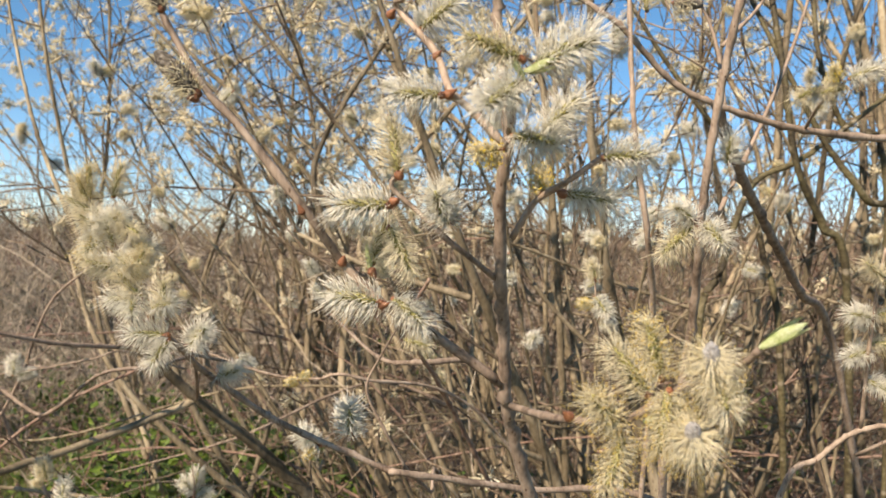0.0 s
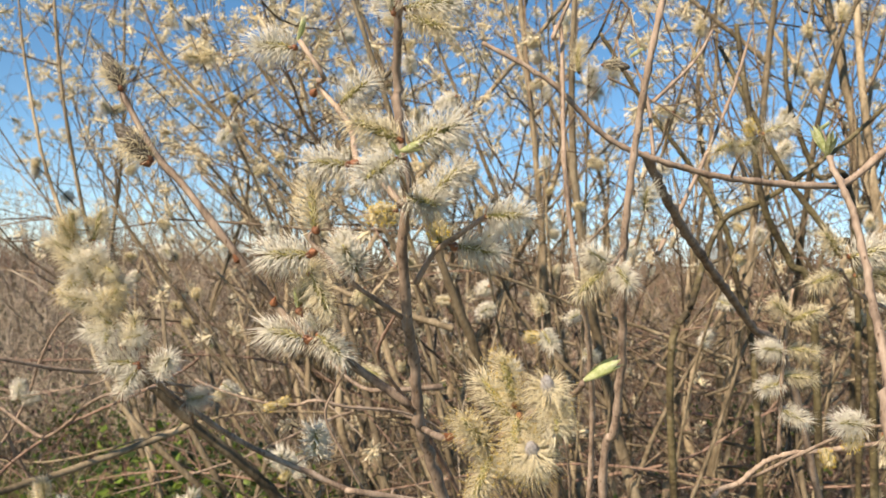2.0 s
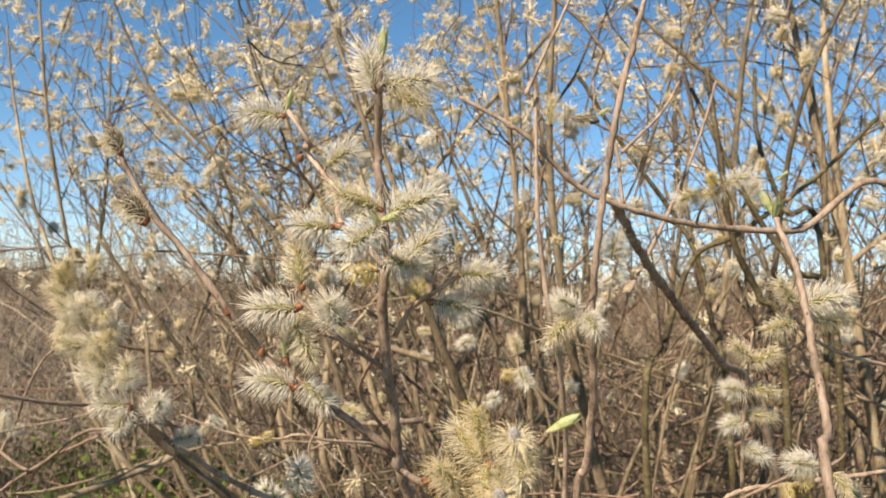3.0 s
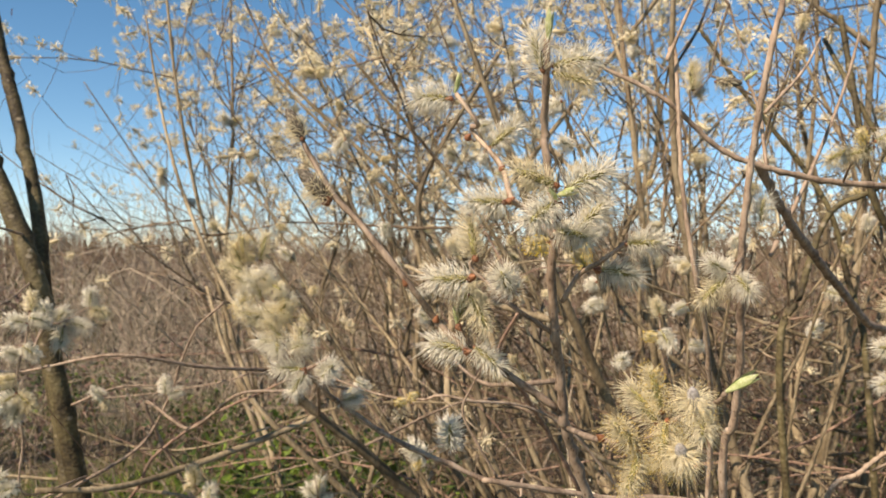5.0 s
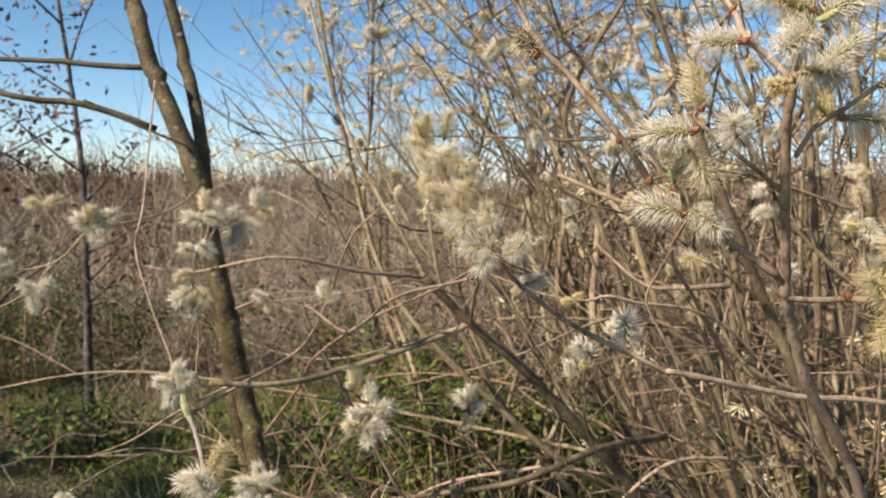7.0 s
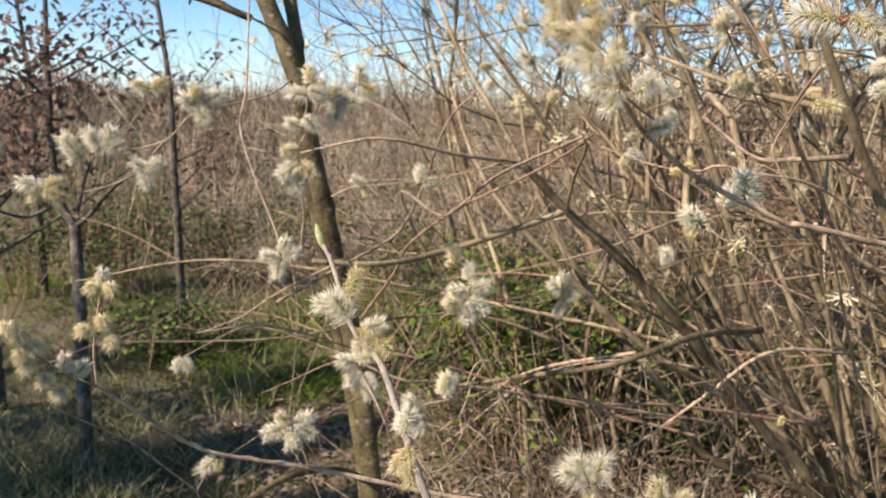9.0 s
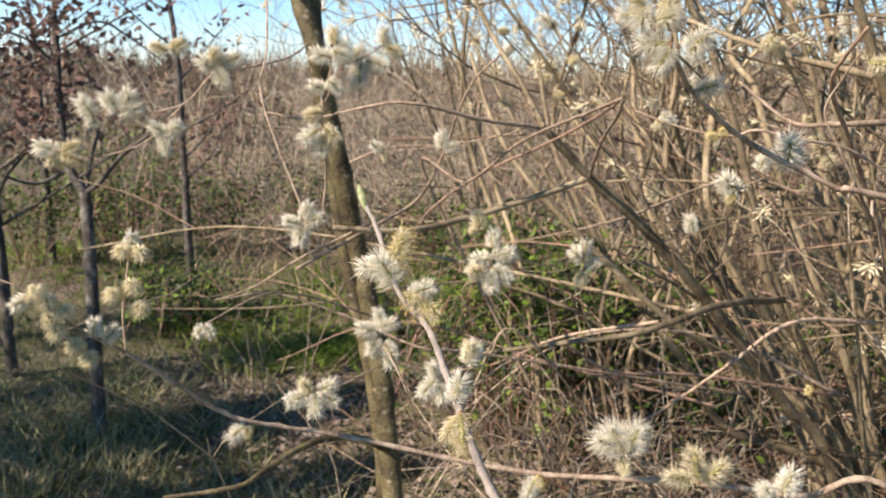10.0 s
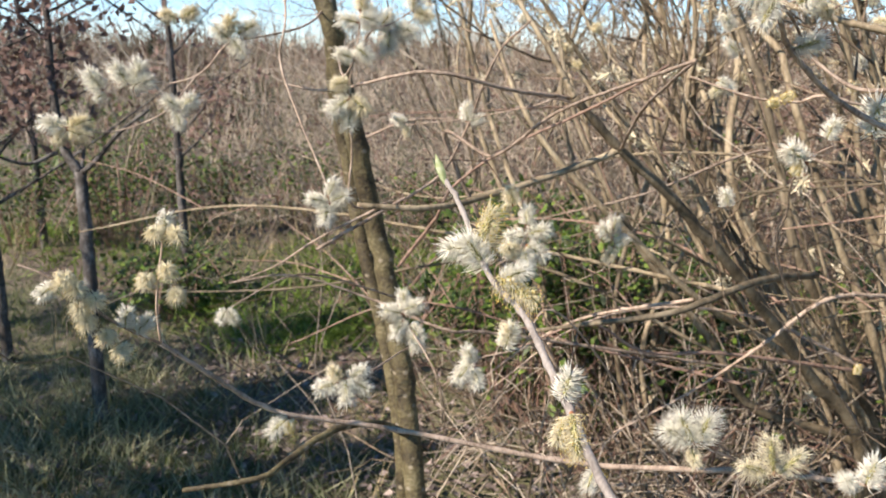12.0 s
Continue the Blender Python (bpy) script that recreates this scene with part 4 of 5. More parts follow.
tree = thing("willow_tree", "two-stemmed young willow tree with smooth olive-brown bark", "tree")
stem(tree, [(-0.930, 1.640, -0.030), (-0.916, 1.613, 0.257), (-0.960, 1.653, 0.535), (-1.015, 1.686, 0.800), (-1.066, 1.695, 1.000), (-1.099, 1.668, 1.203), (-1.137, 1.643, 1.420), (-1.151, 1.628, 1.512), (-1.234, 1.638, 1.680), (-1.300, 1.652, 1.788), (-1.347, 1.661, 1.910), (-1.430, 1.693, 2.097), (-1.565, 1.712, 2.431)], 0.0255, 0.0190, "trunk")
stem(tree, [(-1.050, 1.720, -0.030), (-1.005, 1.712, 0.381), (-1.067, 1.753, 0.700), (-1.151, 1.776, 0.978), (-1.187, 1.785, 1.145), (-1.214, 1.767, 1.326), (-1.185, 1.702, 1.519), (-1.222, 1.716, 1.700), (-1.297, 1.740, 1.909), (-1.365, 1.764, 2.070), (-1.466, 1.794, 2.426)], 0.0195, 0.0140, "trunk")
stem(tree, [(-1.280, 1.645, 1.642), (-1.355, 1.590, 1.676), (-1.428, 1.546, 1.697), (-1.514, 1.486, 1.702), (-1.660, 1.439, 1.736)], 0.0088, 0.0062, "limb")
stem(tree, [(-1.325, 1.682, 1.793), (-1.420, 1.629, 1.793), (-1.546, 1.588, 1.802), (-1.749, 1.520, 1.805)], 0.0075, 0.0055, "limb")
stem(tree, [(-0.963, 1.644, 0.553), (-0.955, 1.479, 0.648), (-0.993, 1.357, 0.676), (-1.018, 1.233, 0.662), (-1.036, 1.167, 0.653), (-1.161, 1.108, 0.630)], 0.0090, 0.0040, "limb")
stem(tree, [(-0.894, 1.290, 1.147), (-0.797, 1.375, 1.137), (-0.721, 1.499, 1.148), (-0.572, 1.654, 1.203), (-0.517, 1.695, 1.228)], 0.0050, 0.0075, "limb", BARK_OLIVE)
stem(tree, [(-1.056, 1.630, 1.235), (-0.960, 1.661, 1.274), (-0.814, 1.705, 1.276)], 0.0030, 0.0010, "twig")
stem(tree, [(-1.183, 1.631, 1.602), (-1.153, 1.401, 1.635), (-1.175, 1.290, 1.669)], 0.0030, 0.0020, "twig")

oak1 = thing("oak_sapling", "young grey oak forking at breast height beside the grass", "tree", "oak saplings")
stem(oak1, [(-2.660, 2.330, -0.050), (-2.628, 2.344, -0.053), (-2.687, 2.401, 0.278), (-2.758, 2.472, 0.654), (-2.811, 2.514, 0.958)], 0.0300, 0.0240, "trunk", BARK_OAK)
stem(oak1, [(-2.811, 2.513, 0.951), (-2.879, 2.506, 1.059), (-2.932, 2.527, 1.261), (-2.967, 2.559, 1.486), (-3.002, 2.592, 1.711), (-3.048, 2.644, 2.048)], 0.0200, 0.0090, "limb", BARK_OAK)
stem(oak1, [(-2.811, 2.513, 0.951), (-2.718, 2.510, 1.010), (-2.613, 2.523, 1.115), (-2.477, 2.548, 1.212)], 0.0120, 0.0060, "limb", BARK_OAK)
stem(oak1, [(-2.807, 2.516, 0.958), (-2.841, 2.583, 1.078), (-2.860, 2.659, 1.213)], 0.0090, 0.0040, "limb", BARK_OAK)
stem(oak1, [(-2.898, 2.493, 1.036), (-2.961, 2.401, 0.995), (-3.001, 2.282, 1.038)], 0.0090, 0.0050, "limb", BARK_OAK)
stem(oak1, [(-2.963, 2.556, 1.463), (-2.969, 2.409, 1.567), (-3.042, 2.273, 1.601)], 0.0060, 0.0030, "limb", BARK_OAK)
stem(oak1, [(-2.979, 2.573, 1.576), (-2.872, 2.692, 1.649), (-2.813, 2.815, 1.588), (-2.649, 2.862, 1.472)], 0.0060, 0.0030, "limb", BARK_OAK)
withered_leaves(oak1, 61, [(-2.995, 2.365, 1.415), (-2.990, 2.455, 1.306), (-3.128, 2.481, 1.188), (-2.937, 2.442, 1.653), (-2.961, 2.662, 1.694), (-3.000, 2.586, 1.418), (-2.925, 2.325, 1.603)], 95)

shrub = thing("willow_shrub", "many-stemmed olive-grey willow shrub with arching bare stems", "shrub")
stem(shrub, [(0.100, 2.500, 0.000), (0.016, 2.307, 0.457), (-0.107, 2.181, 0.638), (-0.268, 1.947, 0.911), (-0.417, 1.782, 1.120), (-0.517, 1.695, 1.228), (-0.596, 1.617, 1.331)], 0.0180, 0.0080, "stem")
stem(shrub, [(-0.596, 1.617, 1.331), (-0.642, 1.615, 1.411), (-0.734, 1.631, 1.540), (-0.840, 1.666, 1.738), (-0.935, 1.736, 1.956), (-0.988, 1.777, 2.127)], 0.0062, 0.0020, "side_branch")
stem(shrub, [(0.250, 2.600, 0.000), (0.082, 2.490, 0.395), (-0.064, 2.276, 0.736), (-0.173, 2.165, 0.957), (-0.230, 2.184, 1.162), (-0.285, 2.198, 1.340), (-0.357, 2.258, 1.506), (-0.440, 2.333, 1.766), (-0.207, 2.380, 2.202)], 0.0150, 0.0060, "stem")
stem(shrub, [(0.350, 2.600, 0.000), (0.141, 2.515, 0.396), (0.019, 2.424, 0.737), (-0.086, 2.372, 0.971), (-0.173, 2.327, 1.195), (-0.246, 2.341, 1.409), (-0.297, 2.421, 1.629), (0.266, 2.402, 2.380)], 0.0160, 0.0060, "stem")
stem(shrub, [(0.150, 2.550, 0.000), (0.044, 2.377, 0.467), (-0.209, 2.206, 0.705), (-0.380, 2.050, 0.844), (-0.553, 1.905, 1.038), (-0.700, 1.822, 1.210), (-0.782, 1.813, 1.337), (-0.863, 1.867, 1.491)], 0.0120, 0.0040, "stem")
stem(shrub, [(0.100, 2.600, 0.000), (0.057, 2.468, 0.348), (-0.240, 2.261, 0.508), (-0.343, 2.148, 0.703), (-0.499, 2.069, 0.913), (-0.595, 2.009, 1.088), (-0.688, 2.006, 1.265), (-0.776, 2.123, 1.473)], 0.0140, 0.0050, "stem")
stem(shrub, [(-0.752, 1.660, 0.817), (-0.530, 1.552, 0.903), (-0.369, 1.576, 0.942), (-0.241, 1.749, 0.973), (-0.128, 2.067, 0.927)], 0.0035, 0.0090, "side_branch")
stem(shrub, [(-0.517, 1.695, 1.228), (-0.439, 1.458, 1.316), (-0.350, 1.176, 1.373), (-0.297, 0.959, 1.396)], 0.0035, 0.0016, "side_branch")
stem(shrub, [(-0.200, 2.300, 0.600), (-0.729, 1.670, 0.817), (-0.818, 1.529, 0.858), (-0.955, 1.481, 0.915), (-1.085, 1.382, 0.978), (-1.170, 1.289, 0.977)], 0.0040, 0.0015, "side_branch")
stem(shrub, [(-0.601, 1.635, 1.328), (-0.687, 1.490, 1.348), (-0.797, 1.371, 1.378), (-0.972, 1.343, 1.344), (-1.063, 1.327, 1.353)], 0.0045, 0.0015, "side_branch")
stem(shrub, [(-1.006, 1.335, 1.048), (-0.927, 1.468, 1.112), (-0.865, 1.581, 1.166), (-0.809, 1.589, 1.261), (-0.757, 1.550, 1.357), (-0.713, 1.525, 1.423), (-0.655, 1.514, 1.471)], 0.0035, 0.0020, "side_branch")
stem(shrub, [(-0.728, 1.538, 1.406), (-0.708, 1.541, 1.372), (-0.724, 1.527, 1.332), (-0.752, 1.511, 1.309)], 0.0015, 0.0010, "twig")
stem(shrub, [(-0.650, 1.800, 0.700), (-0.849, 1.589, 1.227), (-0.724, 1.522, 1.221), (-0.559, 1.366, 1.316), (-0.292, 0.927, 1.398)], 0.0040, 0.0020, "side_branch")
stem(shrub, [(-0.985, 1.642, 0.951), (-0.881, 1.602, 1.072), (-0.833, 1.584, 1.146), (-0.724, 1.593, 1.229), (-0.568, 1.566, 1.305), (-0.452, 1.462, 1.360), (-0.379, 1.334, 1.394)], 0.0038, 0.0020, "side_branch", BARK_RED)
stem(shrub, [(-1.204, 1.327, 0.962), (-1.129, 1.366, 0.994), (-1.033, 1.389, 1.058), (-0.923, 1.427, 1.120)], 0.0010, 0.0025, "side_branch")
stem(shrub, [(-0.355, 1.692, 0.937), (-0.582, 1.742, 0.857), (-0.723, 1.772, 0.761), (-0.849, 1.803, 0.645)], 0.0040, 0.0015, "side_branch")
stem(shrub, [(0.020, 2.188, 0.672), (-0.285, 1.856, 0.780), (-0.441, 1.684, 0.817), (-0.543, 1.599, 0.888), (-0.667, 1.535, 0.841)], 0.0050, 0.0015, "side_branch", BARK_RED)
stem(shrub, [(0.072, 2.038, 0.904), (-0.099, 1.857, 0.928), (-0.222, 1.783, 0.832), (-0.359, 1.806, 0.698), (-0.522, 1.818, 0.568)], 0.0050, 0.0020, "side_branch")
stem(shrub, [(-0.004, 1.675, 1.440), (-0.125, 1.684, 1.470), (-0.226, 1.702, 1.502), (-0.351, 1.769, 1.550)], 0.0070, 0.0040, "side_branch")
stem(shrub, [(-0.205, 1.361, 1.424), (-0.127, 1.327, 1.367), (-0.068, 1.298, 1.365), (0.005, 1.330, 1.370)], 0.0020, 0.0045, "side_branch")
stem(shrub, [(-0.042, 1.112, 1.487), (-0.075, 1.195, 1.422), (-0.044, 1.304, 1.346), (-0.007, 1.412, 1.257), (0.044, 1.520, 1.136)], 0.0022, 0.0040, "side_branch", BARK_RED)

# ---- ground ----
g = Geo()
rings = [0.0, 0.4, 0.8, 1.2, 1.7, 2.3, 3.0, 3.8, 4.8, 6, 8, 11, 16, 24, 40, 80, 200, 600, 2500]
spokes = 72
for i, d in enumerate(rings):
    for s in range(spokes):
        w = 2 * math.pi * s / spokes
        x, y = -0.8 + d * math.cos(w), 2.2 + d * math.sin(w)
        h = (noise.noise(Vector((x * 0.9, y * 0.9, 0.3))) * 0.05 + noise.noise(Vector((x * 3, y * 3, 2.3))) * 0.02) if d < 60 else 0.0
        g.v.append((x, y, h - 0.02))
for i in range(len(rings) - 1):
    for s in range(spokes):
        q = i * spokes
        g.f.append((q + s, q + spokes + s, q + spokes + (s + 1) % spokes, q + (s + 1) % spokes))
        g.m.append(0)
ground = new("ground", g.mesh("ground", [SOIL]))
tagged(ground, "uneven brown soil with moss and thin grass", "ground", kind="structure")


# ---- shrubs behind ----
def fuzz(g, p, d, size, r, slot=0):
    """A small far catkin: a spindle with short filaments all round it."""
    d = unit(d)
    tube(g, [p, p + d * (size * 0.22), p + d * (size * 0.5), p + d * (size * 0.72)], [size * 0.03, size * 0.085, size * 0.08, size * 0.02], 4, 2, False)
    for _ in range(38):
        e = unit(unit(np.array((r.gauss(0, 1), r.gauss(0, 1), r.gauss(0, 1)))) + d * 0.5)
        root = p + d * (size * r.uniform(0.05, 0.65))
        side = unit(cross(e, (r.gauss(0, 1), r.gauss(0, 1), r.gauss(0, 1)))) * (size * 0.034)
        i = len(g.v)
        g.v += [root, root + e * (size * 0.40) - side, root + e * (size * 0.40) + side]
        g.f.append((i, i + 1, i + 2))
        g.m.append(slot)


def spray(twigs, tufts, r, start, d, length, radius, depth, tuft_chance, upright, size=0.058, wander=0.20):
    """A twig that forks on, with catkin tufts along its outer half."""
    n = 5
    p = np.array(start, float)
    line = [p]
    for i in range(n):
        d = unit(d + np.array((r.gauss(0, wander), r.gauss(0, wander), r.gauss(0, wander) + upright)))
        p = p + d * (length / n)
        line.append(p)
        if depth > 0 and i > 0 and r.random() < 0.75:
            e = unit(d + np.array((r.gauss(0, 0.6), r.gauss(0, 0.6), r.gauss(0, 0.6))))
            spray(twigs, tufts, r, p, e, length * r.uniform(0.35, 0.65), radius * 0.6, depth - 1, tuft_chance, upright, size, wander)
        if tufts is not None and i >= 1 and p[1] > tufts.front and r.random() < tuft_chance:
            e = d + np.array((r.gauss(0, 0.8), r.gauss(0, 0.8), r.gauss(0, 0.8)))
            fuzz(tufts, p, e, size * r.uniform(0.75, 1.15), r, 0 if r.random() < 0.38 else 1 if r.random() < 0.6 else 2)
    tube(twigs, line, [radius * (1 - 0.14 * i) for i in range(n + 1)], 4 if radius > 0.002 else 3, 0, False)


def willow_shrub(seed, x, y, stems, height, spread, label, lean=(0, 0), twigs_per=12, tuft_chance=0.42, low=0.35, thick=0.016, reach=(0.4, 0.9), twig=0.0034, forks=1):
    r = random.Random(seed)
    shrub = thing("willow_shrub", label, "shrub", "willow shrubs")
    shrub.location = (x, y, 0)
    tw, tf = Geo(), Geo()
    tf.front = 1.75 - y
    for k in range(stems):
        w = 2 * math.pi * (k + r.random()) / stems
        out = np.array((math.cos(w), math.sin(w), 0)) * spread * r.uniform(0.3, 1) + np.array((*lean, 0)) * r.uniform(0.6, 1.3)
        h = height * r.uniform(0.75, 1.1)
        base = np.array((math.cos(w) * 0.22, math.sin(w) * 0.22, -0.05))
        pts = [base, base + out * 0.25 + np.array((r.gauss(0, .05), r.gauss(0, .05), h * 0.25)), base + out * 0.52 + np.array((r.gauss(0, .10), r.gauss(0, .10), h * 0.5)), base + out * 0.72 + np.array((r.gauss(0, .10), r.gauss(0, .10), h * 0.75)), base + out * 1.1 + np.array((r.gauss(0, .1), 0, h))]
        stem(shrub, [tuple(q) for q in pts], thick * r.uniform(0.6, 1.25), 0.004, "stem", BARK_OLIVE)
        line = glide(pts, 40)
        for i in (r.randint(12, 20), r.randint(20, 30)):
            side = unit(unit(line[i + 1] - line[i]) + np.array((r.gauss(0, 0.7), r.gauss(0, 0.5), r.gauss(0, 0.25))))
            n = r.uniform(0.5, 1.0)
            q = [line[i], line[i] + side * n * 0.4 + np.array((r.gauss(0, .03), r.gauss(0, .03), 0)), line[i] + side * n + np.array((r.gauss(0, .12), r.gauss(0, .08), 0.12))]
            if min(a[1] for a in q) + y < 1.7:
                continue
            stem(shrub, [tuple(a) for a in q], thick * 0.36, 0.002, "side_branch", BARK_OLIVE)
        for _ in range(twigs_per):
            i = int(40 * r.uniform(low, 1.0))
            if line[i][1] + y < 1.75 and y > 0:
                continue
            d = unit(unit(line[min(i + 1, 40)] - line[max(i - 1, 0)]) + np.array((r.gauss(0, 0.8), r.gauss(0, 0.7), r.gauss(0, 0.55))))
            spray(tw, tf, r, line[i], d, r.uniform(*reach), twig * r.uniform(0.7, 1.2), forks, tuft_chance if line[i][2] > 1.5 else tuft_chance * 0.12, 0.05)
    stuff("twig_mass", tw, [TWIG], shrub, "fine tangled willow twigs")
    if tf.f:
        stuff("catkin_mass", tf, [SILK_STRAW, SILK_DULL_FAR, SILK_DULL_FAR], shrub, "cream catkins on the twigs")
    return shrub


willow_shrub(1, 0.45, 2.75, 8, 3.0, 0.85, "tall olive-grey willow shrub full of cream catkins", thick=0.019, tuft_chance=0.5)
willow_shrub(8, 0.30, 2.9, 11, 2.3, 0.55, "leaning willow shrub with a fan of olive stems", lean=(-1.0, -0.15), twigs_per=6, low=0.25, thick=0.018, reach=(0.5, 1.0), twig=0.0042, forks=2, tuft_chance=0.3)
willow_shrub(13, 0.75, 2.35, 9, 2.3, 0.7, "low spreading willow shrub with criss-cross stems", lean=(-0.45, -0.1), twigs_per=6, low=0.2, thick=0.019, reach=(0.5, 1.0), twig=0.0042, forks=2, tuft_chance=0.3)
willow_shrub(2, 1.45, 2.4, 7, 3.2, 0.8, "tall willow shrub with dark upright stems", lean=(-0.1, 0.1), thick=0.020, tuft_chance=0.5)
willow_shrub(3, 2.3, 3.8, 8, 3.4, 0.9, "tall willow shrub behind the flowering one", thick=0.020, tuft_chance=0.5)
willow_shrub(14, 2.0, 2.8, 6, 3.1, 0.8, "tall willow shrub with dark crowded stems", thick=0.020, tuft_chance=0.45)
willow_shrub(4, 0.9, 4.4, 7, 3.3, 1.0, "tall willow shrub with sparse catkins", thick=0.020, tuft_chance=0.5)
willow_shrub(5, -0.7, 4.6, 8, 2.9, 0.9, "leaning willow shrub with arching stems", lean=(-0.5, 0), tuft_chance=0.5)
willow_shrub(6, -2.4, 6.4, 7, 2.7, 0.9, "far willow shrub dotted with catkins")
willow_shrub(15, -0.75, 3.0, 7, 2.75, 0.6, "slim upright willow shrub dotted with cream catkins", lean=(-0.3, 0), twigs_per=11, low=0.6, thick=0.012, tuft_chance=0.5)
willow_shrub(7, 3.8, 5.6, 7, 3.4, 0.9, "far willow shrub against the sky")


arching = thing("willow_shrub", "tangle of low arching reddish willow twigs", "shrub", "willow shrubs")
r = random.Random(77)
for k in range(32):
    x, y, z = r.uniform(-0.35, 1.5), r.uniform(2.0, 3.1), r.uniform(0.6, 1.4)
    n = r.uniform(0.7, 1.6) * (-1 if r.random() < 0.72 else 0.8)
    rise = r.uniform(-0.05, 0.30)
    near = -r.uniform(0.0, 0.55)
    pts = [(x, y, z), (x + n * 0.35, y + near * 0.4 + r.gauss(0, .05), z + rise * 0.7 + r.gauss(0, .04)), (x + n * 0.7, y + near * 0.8, z + rise + r.gauss(0, .05)), (x + n, y + near, z + rise * 0.7 - r.uniform(-0.08, 0.14))]
    stem(arching, pts, r.uniform(0.0032, 0.0058), 0.0014, "twig", r.choice((BARK_RED, BARK_OLIVE, BARK, BARK_OLIVE)))
    line = glide(pts, 12)
    for i in (4, 7, 9):
        if r.random() < 0.7:
            e = line[i] + np.array((n * r.uniform(0.1, 0.3), r.gauss(0, .06), r.uniform(-0.12, 0.24)))
            stem(arching, [tuple(line[i]), tuple((line[i] + e) / 2 + np.array((0, 0, 0.02))), tuple(e)], 0.0020, 0.0010, "twig", BARK_RED)


def willow_shoot(seed, x, y, height, lean, count):
    """A slender shoot of the shrub with a few catkins of its own near the top."""
    r = random.Random(seed)
    shoot = thing("willow_shoot", "slender willow shoot with cream catkins near its tip", "shoot", "slender shoots behind the flowering branch")
    foot = (0.35 + 0.45 * x + r.gauss(0, .08), 2.45 + r.gauss(0, .12))
    pts = [(*foot, -0.03), (foot[0] * 0.72 + x * 0.28 + r.gauss(0, .04), foot[1] * 0.7 + y * 0.3, height * 0.33), (foot[0] * 0.3 + x * 0.7 + r.gauss(0, .04), foot[1] * 0.3 + y * 0.7 + r.gauss(0, .04), height * 0.70), (x + lean, y + r.gauss(0, .06), height)]
    stem(shoot, pts, 0.0055, 0.0016, "stem", BARK_OLIVE)
    line = glide(pts, 40)
    for k in range(count):
        i = 40 - int(1.6 * k) - r.randint(0, 1)
        p = line[i]
        d = unit(np.array((r.gauss(0, 1), r.gauss(0, 1) - 0.3, r.gauss(0.2, 0.7))))
        q = p + d * 0.036
        catkin(shoot, tuple(p + d * 0.002), tuple(q), r.choice(("white", "straw", "straw", "yellow", "white")))
    return shoot


for k, (x, y, h, lean, n) in enumerate(((-0.75, 1.95, 1.95, -0.15, 8), (-0.1, 1.6, 1.62, -0.12, 7), (0.18, 1.7, 1.95, 0.05, 9), (0.5, 1.5, 2.0, 0.15, 9), (0.9, 1.9, 2.1, 0.1, 9),
                                        (0.05, 2.1, 2.2, 0.1, 9), (-0.55, 2.3, 2.25, -0.3, 9), (-0.9, 2.2, 1.85, -0.35, 8), (1.2, 2.1, 1.85, 0.12, 9), (-0.2, 2.3, 1.9, -0.15, 8),
                                        (-0.45, 1.7, 2.0, -0.1, 9), (-0.15, 1.75, 2.1, 0.0, 9), (0.35, 1.6, 2.15, 0.1, 9), (0.0, 1.45, 1.85, 0.0, 8), (0.62, 1.8, 2.25, 0.1, 9), (-0.3, 1.9, 2.35, -0.1, 9), (0.85, 1.55, 1.95, 0.1, 8))):
    willow_shoot(80 + k, x, y, h, lean, n)


# ---- thicket and low growth ----
def thicket(seed, n, spots, height, mats, label, lean=0.35, radius=0.0035, wander=0.16):
    """Leafless stems in clumps: each spot is a place with its spread."""
    r = random.Random(seed)
    g, h = Geo(), {}
    for _ in range(n):
        k = r.randrange(len(spots))
        x, y, s = spots[k]
        h.setdefault(k, r.uniform(0.6, 1.25))
        d = unit(np.array((r.gauss(0, lean), r.gauss(0, lean), 1.0)))
        first = len(g.f)
        spray(g, None, r, (x + r.gauss(0, s), y + r.gauss(0, s), -0.02), d, height * h[k] * r.uniform(0.6, 1.15), radius, 1, 0, -0.02, 0.04, wander)
        g.m[first:] = [k % len(mats)] * (len(g.f) - first)
    return stuff("thicket", g, mats, None, label, "thicket")


r = random.Random(20)
thicket(26, 210, [(r.uniform(-9, 1.5), r.uniform(5.6, 11), 0.7) for _ in range(30)], 1.5, [TWIG_PALE, TWIG_GREY, TWIG_PALE], "pale straight whips of young trees", 0.2, 0.0105, 0.12)
thicket(21, 430, [(r.uniform(-1.2, 3.6), r.uniform(3.3, 6.0), 0.4) for _ in range(16)], 1.25, [TWIG_RED, TWIG, TWIG_GREY], "tangle of thin reddish-brown leafless stems", 1.0, wander=0.34)
# Pale stems are real; their doubled slot lightens the far clumps as haze would.
thicket(22, 520, [(r.uniform(-10, 7), r.uniform(6.5, 14.0), 0.6) for _ in range(34)], 1.5, [TWIG_RED, TWIG_GREY, TWIG_PALE, TWIG_PALE], "clumps of tall reddish-brown leafless scrub", 0.6, 0.005, 0.28)
thicket(23, 380, [(r.uniform(-0.8, 2.0), r.uniform(1.95, 3.8), 0.3) for _ in range(18)], 0.75, [TWIG_PALE, TWIG_GREY, TWIG, TWIG_RED], "low tangle of dry tan twigs", 1.7, 0.0042, 0.30)
thicket(24, 110, [(r.uniform(-6, -0.8), r.uniform(4.4, 6.4), 0.4) for _ in range(16)], 1.0, [TWIG, TWIG_RED, TWIG_PALE], "sparse tan saplings and twigs", 0.6, 0.0035, 0.26)
